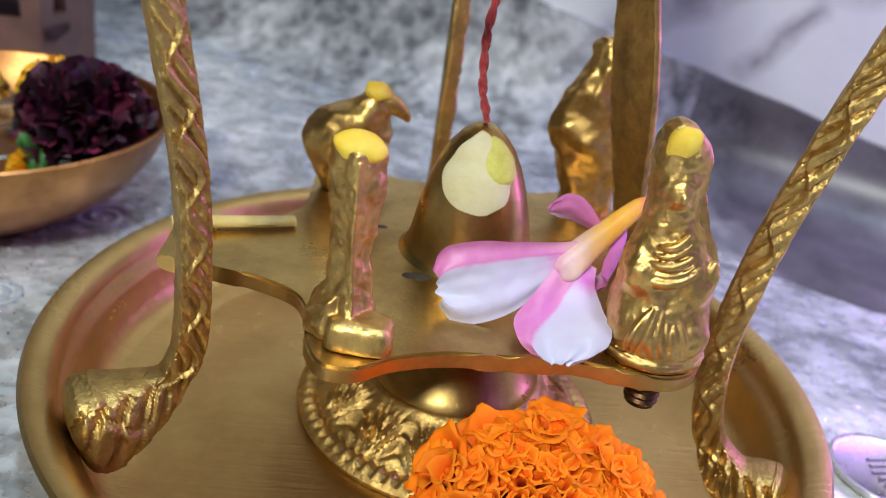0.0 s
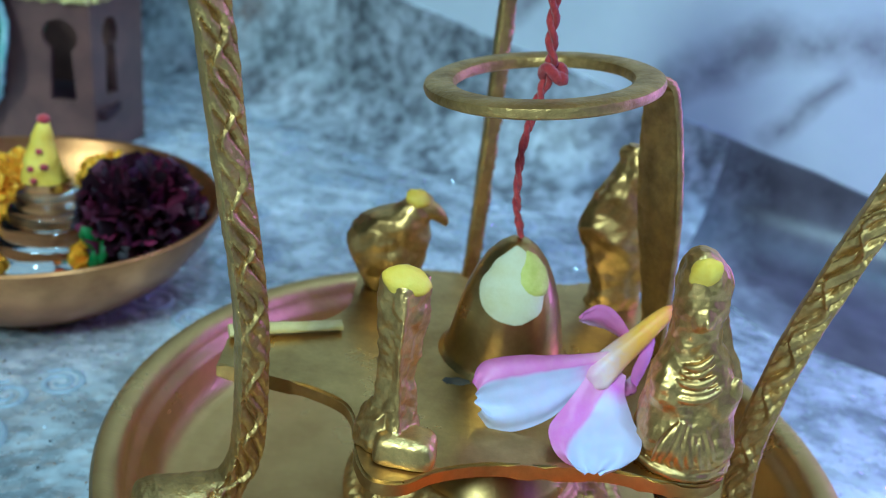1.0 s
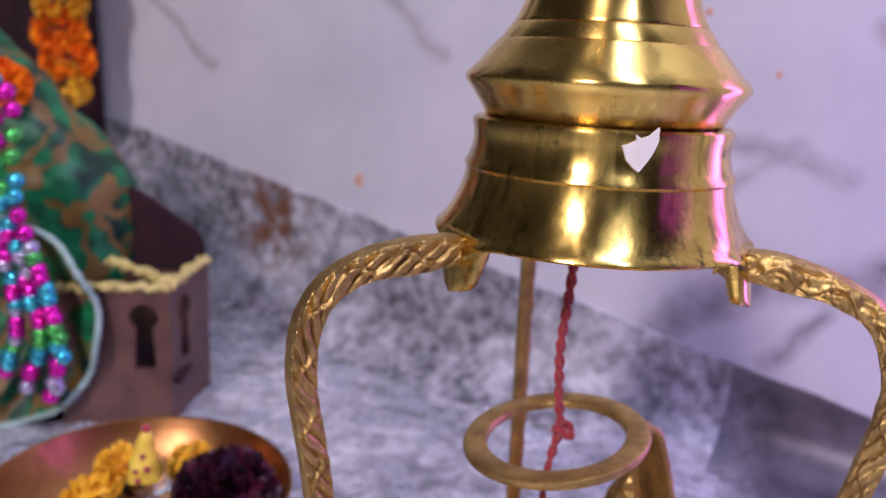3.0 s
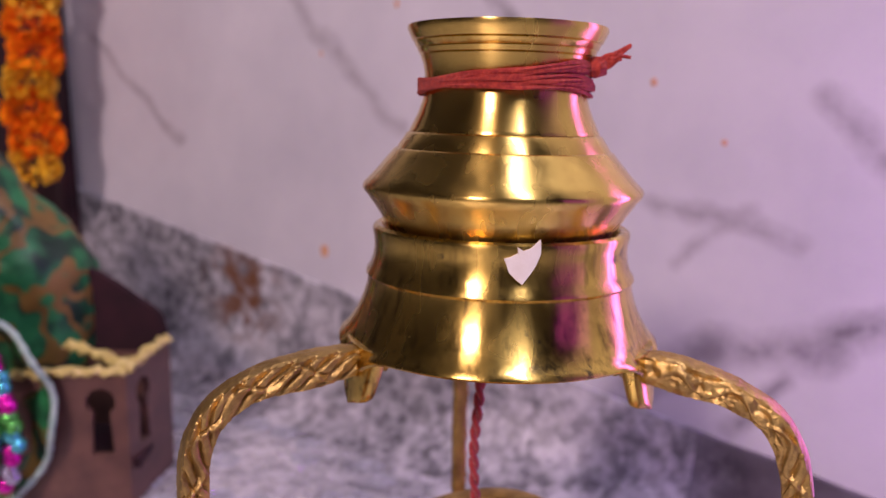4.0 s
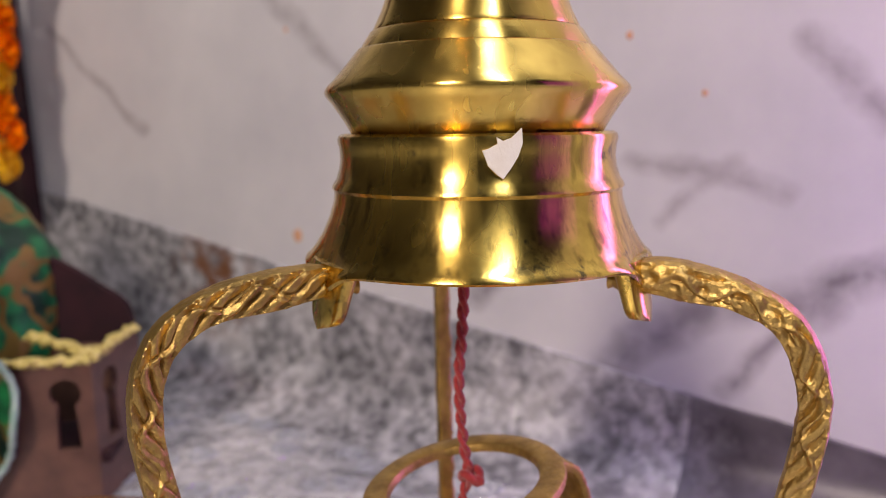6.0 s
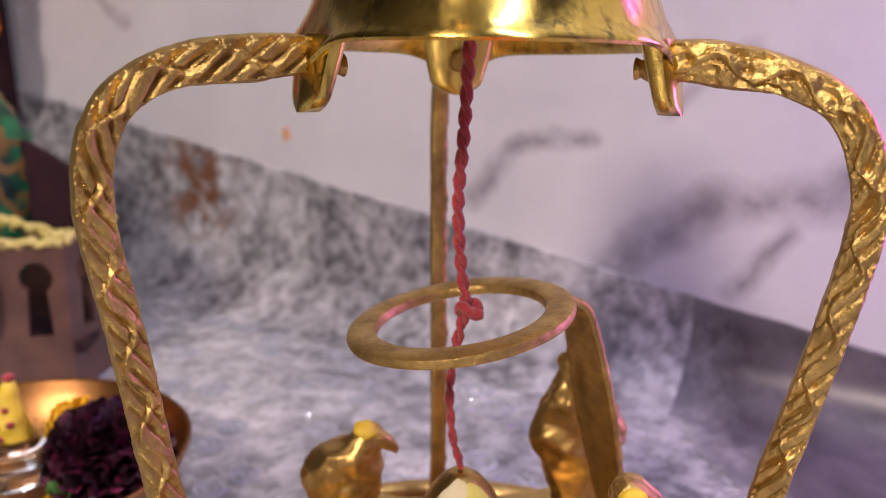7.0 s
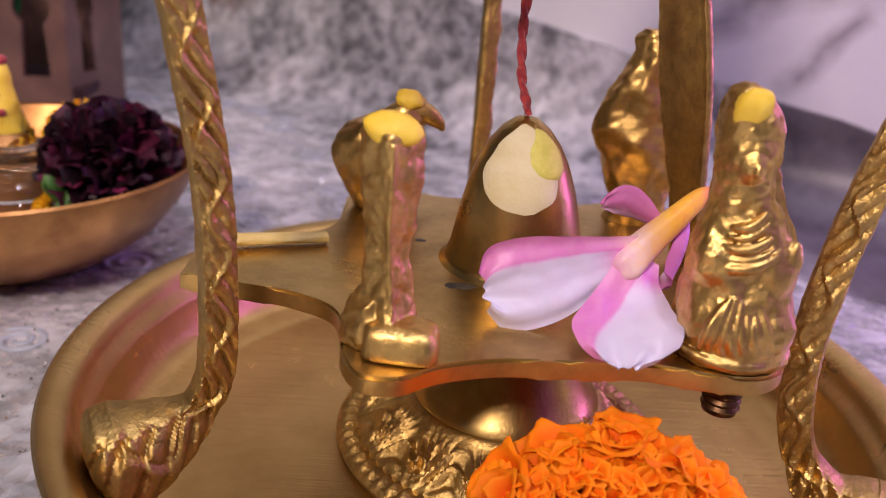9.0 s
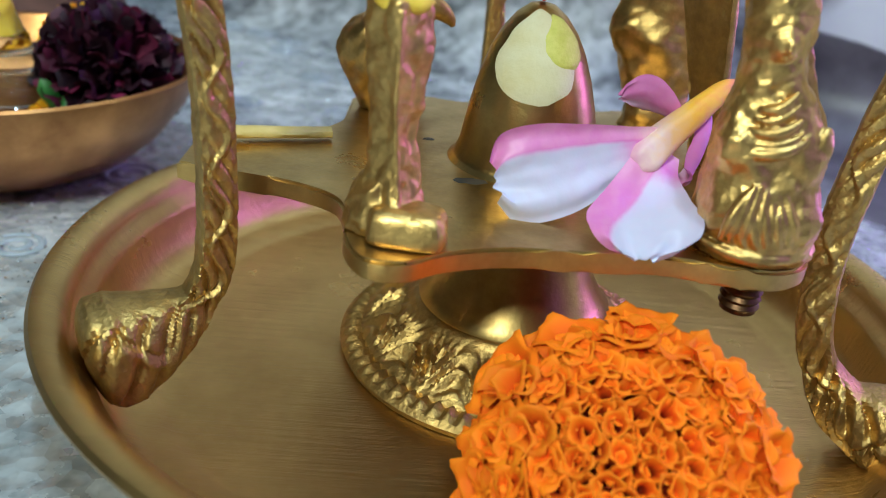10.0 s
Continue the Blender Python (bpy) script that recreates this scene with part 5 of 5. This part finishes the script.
# ---------------------------------------------------------------- the throne and the dressed statue
def keyhole_panel(p0, p1, z0, z1, holes, thick=0.35):
    """An upright board from p0 to p1 with keyhole openings (s, z, r, foot)."""
    a, b = Vector((*p0, 0)), Vector((*p1, 0))
    u = (b - a).normalized()
    length = (b - a).length
    n = Vector((u.y, -u.x, 0))
    bm = bmesh.new()

    def loop(points):
        vs = [bm.verts.new(a + u * s + Vector((0, 0, z))) for s, z in points]
        return [bm.edges.new((vs[i], vs[(i + 1) % len(vs)])) for i in range(len(vs))]
    edges = loop([(0, z0), (length, z0), (length, z1), (0, z1)])
    for s, z, r, foot in holes:
        ring = [(s + r * math.sin(q), z + r * math.cos(q)) for q in [radians(-145 + 290 * i / 18) for i in range(19)]]
        edges += loop(ring + [(s + r * 0.75, foot), (s - r * 0.75, foot)])
    bmesh.ops.triangle_fill(bm, use_beauty=True, use_dissolve=False, edges=edges)
    made = bmesh.ops.extrude_face_region(bm, geom=list(bm.faces))
    for v in [g for g in made["geom"] if isinstance(g, bmesh.types.BMVert)]:
        v.co -= n * thick
    return bm


def throne():
    ob = thing("carved_throne", (-18, 22, -1.2), "low painted wooden throne with keyhole cut-outs and gold lace", "throne")
    part("front_board", keyhole_panel((-21.6, 19.4), (-16.3, 20.1), -1.2, 6.0, [(4.1, 4.5, 0.72, 1.7), (1.2, 4.5, 0.72, 1.7)]), THRONE, ob, smooth=0)
    part("side_board", keyhole_panel((-16.3, 20.1), (-15.7, 25.0), -1.2, 6.2, [(1.7, 4.5, 0.72, 1.7)]), THRONE, ob, smooth=0)
    part("back_board", keyhole_panel((-15.8, 25.0), (-27, 25.6), -1.2, 5.4, []), THRONE, ob, smooth=0)
    bm = bmesh.new()
    box(bm, (-20.5, 22.6, 1.0), (9.0, 4.8, 0.4), 3)
    part("seat_board", bm, CURTAIN, ob)
    # Added near-black board that stands in for the shade behind the throne.
    bm = bmesh.new()
    rise = smooth_path([(-16.0, 6.0, 0), (-16.3, 7.4, 0), (-17.6, 8.4, 0), (-19.2, 9.5, 0), (-20.6, 10.2, 0)], 6)
    outline = [(p.x, p.y) for p in rise] + [(-20.6, -1.2), (-16.0, -1.2)]
    slab(bm, outline, 0.0, 0.5, 0.06)
    for v in bm.verts:
        v.co = Vector((v.co.x, 25.9 - v.co.z, v.co.y))
    part("back_rest", bm, CURTAIN, ob, "dark sloping board added behind the throne in place of its shade")
    for p, q in (((-21.6, 19.5, 6.05), (-16.3, 20.2, 6.1)), ((-16.3, 20.2, 6.2), (-15.8, 24.8, 6.3)), ((-20.2, 22.6, 6.6), (-16.4, 20.6, 6.25))):
        bm = bmesh.new()
        pts = [Vector(p).lerp(Vector(q), i / 70) for i in range(71)]
        sweep(bm, pts, 0.3, 14, Vector((0, 0, 1)), 0.7, lambda s, a: 0.3 * noise.noise(Vector((s * 2.2, math.cos(a), 1 + math.sin(a)))))
        part("lace_trim", bm, GOLD_TRIM, ob, "ragged gold lace trim")


throne()


def statue():
    bm = bmesh.new()
    loft(bm, [(-24.3, 25.5, 1.2, 4.0, 3.0), (-24.2, 25.5, 4, 4.2, 3.2), (-24.1, 25.5, 7.5, 4.15, 3.2), (-24.1, 25.6, 10.5, 3.9, 3.0), (-24.6, 25.8, 12.4, 2.9, 2.6), (-26.0, 26, 14.2, 2.3, 2.2), (-27.2, 26, 16.5, 1.8, 1.9), (-27.6, 26, 18, 0.8, 0.8)], 40, 0.5, 0.5, 2.0, 3.0)
    solo("draped_statue", bm, CLOTH, (-24.3, 25.5, -1.2), "statue wrapped in green and gold brocade cloth, seated on the throne", "statue")
    ob = thing("statue_dress", (-24.8, 19, -1.2), "green brocade dress spread before the statue, with pale piping", "dress")
    bm = bmesh.new()
    c = Vector((-24.8, 18.9, 4.3))
    rows = []
    for k in range(12):
        f = k / 11
        ring = []
        for i in range(72):
            a = 2 * math.pi * i / 72
            r = 5.45 * (1 - f) + 0.8 * f
            ring.append(c + Vector((r * math.cos(a), 4.6 * f ** 1.3 + 0.25 * (1 - f) * math.sin(9 * a), r * math.sin(a) + 2.2 * f)))
        rows.append(ring)
    grid(bm, rows, closed=True)
    part("skirt", bm, CLOTH, ob)
    bm = bmesh.new()
    pts = [c + Vector((5.45 * math.cos(a), 0.25 * math.sin(9 * a) - 0.05, 5.45 * math.sin(a))) for a in [2 * math.pi * i / 96 for i in range(97)]]
    sweep(bm, pts, 0.17, 10, Vector((0, 1, 0)), 1.0, lambda s, a: 0.04 * math.sin(s * 9))
    part("piping", bm, WHITE_TRIM, ob, "pale twisted piping along the hem")


statue()


def bead_strings():
    tops = [(-23.6, 19.6, 16.5), (-23.1, 18.6, 10.8), (-22.1, 18.3, 7.3), (-21.7, 18.2, 4.7), (-22.3, 18.2, 2.0)]
    ball_meshes = []
    for m in BEADS:
        bm = bmesh.new()
        bmesh.ops.create_icosphere(bm, subdivisions=2, radius=0.43 * U)
        me = bpy.data.meshes.new("bead")
        bm.to_mesh(me)
        bm.free()
        me.materials.append(m)
        me.polygons.foreach_set("use_smooth", [True] * len(me.polygons))
        ball_meshes.append(me)
    rng = random.Random(2)
    for k, off in enumerate((-0.95, -0.1, 0.7, -1.85)):
        ob = thing("bead_string", (-22.3 + off, 18.2, 2.0), "string of shiny magenta, teal, silver and green beads on the dress", "beads", "bead strings")
        line = smooth_path([(x + off * (1 + 0.15 * i) * 0.9, y - 0.15 * k, z - 0.5 * k) for i, (x, y, z) in enumerate(tops)], 6)
        for i, p in enumerate(line):
            bead = new("bead", ball_meshes[(0, 1, 0, 3, 1, 0, 2)[(i // 2 + k) % 7] if rng.random() < 0.8 else rng.randrange(4)])
            bead.parent = ob
            bead.location = world_point(*p) - ORIGIN[ob] + Vector((rng.uniform(-1, 1), 0, rng.uniform(-1, 1))) * 0.0015


bead_strings()


def garland():
    ob = thing("marigold_garland", (-30, 41, 12), "orange marigold garland hanging against the dark drape", "garland")
    for k in range(9):
        bm = bmesh.new()
        ruffled(bm, (-30.3 + 0.3 * math.sin(k * 2.0) + 0.14 * k, 41 + 0.2 * math.cos(k), 13.6 + 1.95 * k), 1.7, 80, 40 + k, 0.75)
        tagged(part("bloom", bm, MARIGOLD if k % 3 else YELLOW_PETAL, ob), kind="stuff")
    ob = thing("marigold_garland", (-26, 27, 14), "orange marigold garland round the statue's shoulder", "garland")
    for k in range(4):
        bm = bmesh.new()
        ruffled(bm, (-25.4 - 0.9 * k, 23.4, 15.2 + 0.5 * k), 1.2, 60, 60 + k, 0.6)
        tagged(part("bloom", bm, MARIGOLD, ob), kind="stuff")


garland()


def curtain():
    bm = bmesh.new()
    rows = []
    for k in range(60):
        f = k / 59
        s = -62 + 36.9 * f
        off = 0.9 + 0.35 * math.sin(f * 60)
        rows.append([on_wall(s - 0.03 * z, z, off) for z in (-1.2, 10, 22, 34, 48)])
    grid(bm, rows)
    made = bmesh.ops.extrude_face_region(bm, geom=list(bm.faces))
    for v in [g for g in made["geom"] if isinstance(g, bmesh.types.BMVert)]:
        v.co += INTO * 0.3
    solo("dark_curtain", bm, CURTAIN, (-40, 54, -1.2), "dark purple velvet drape hanging beside the marble wall", "curtain")


curtain()
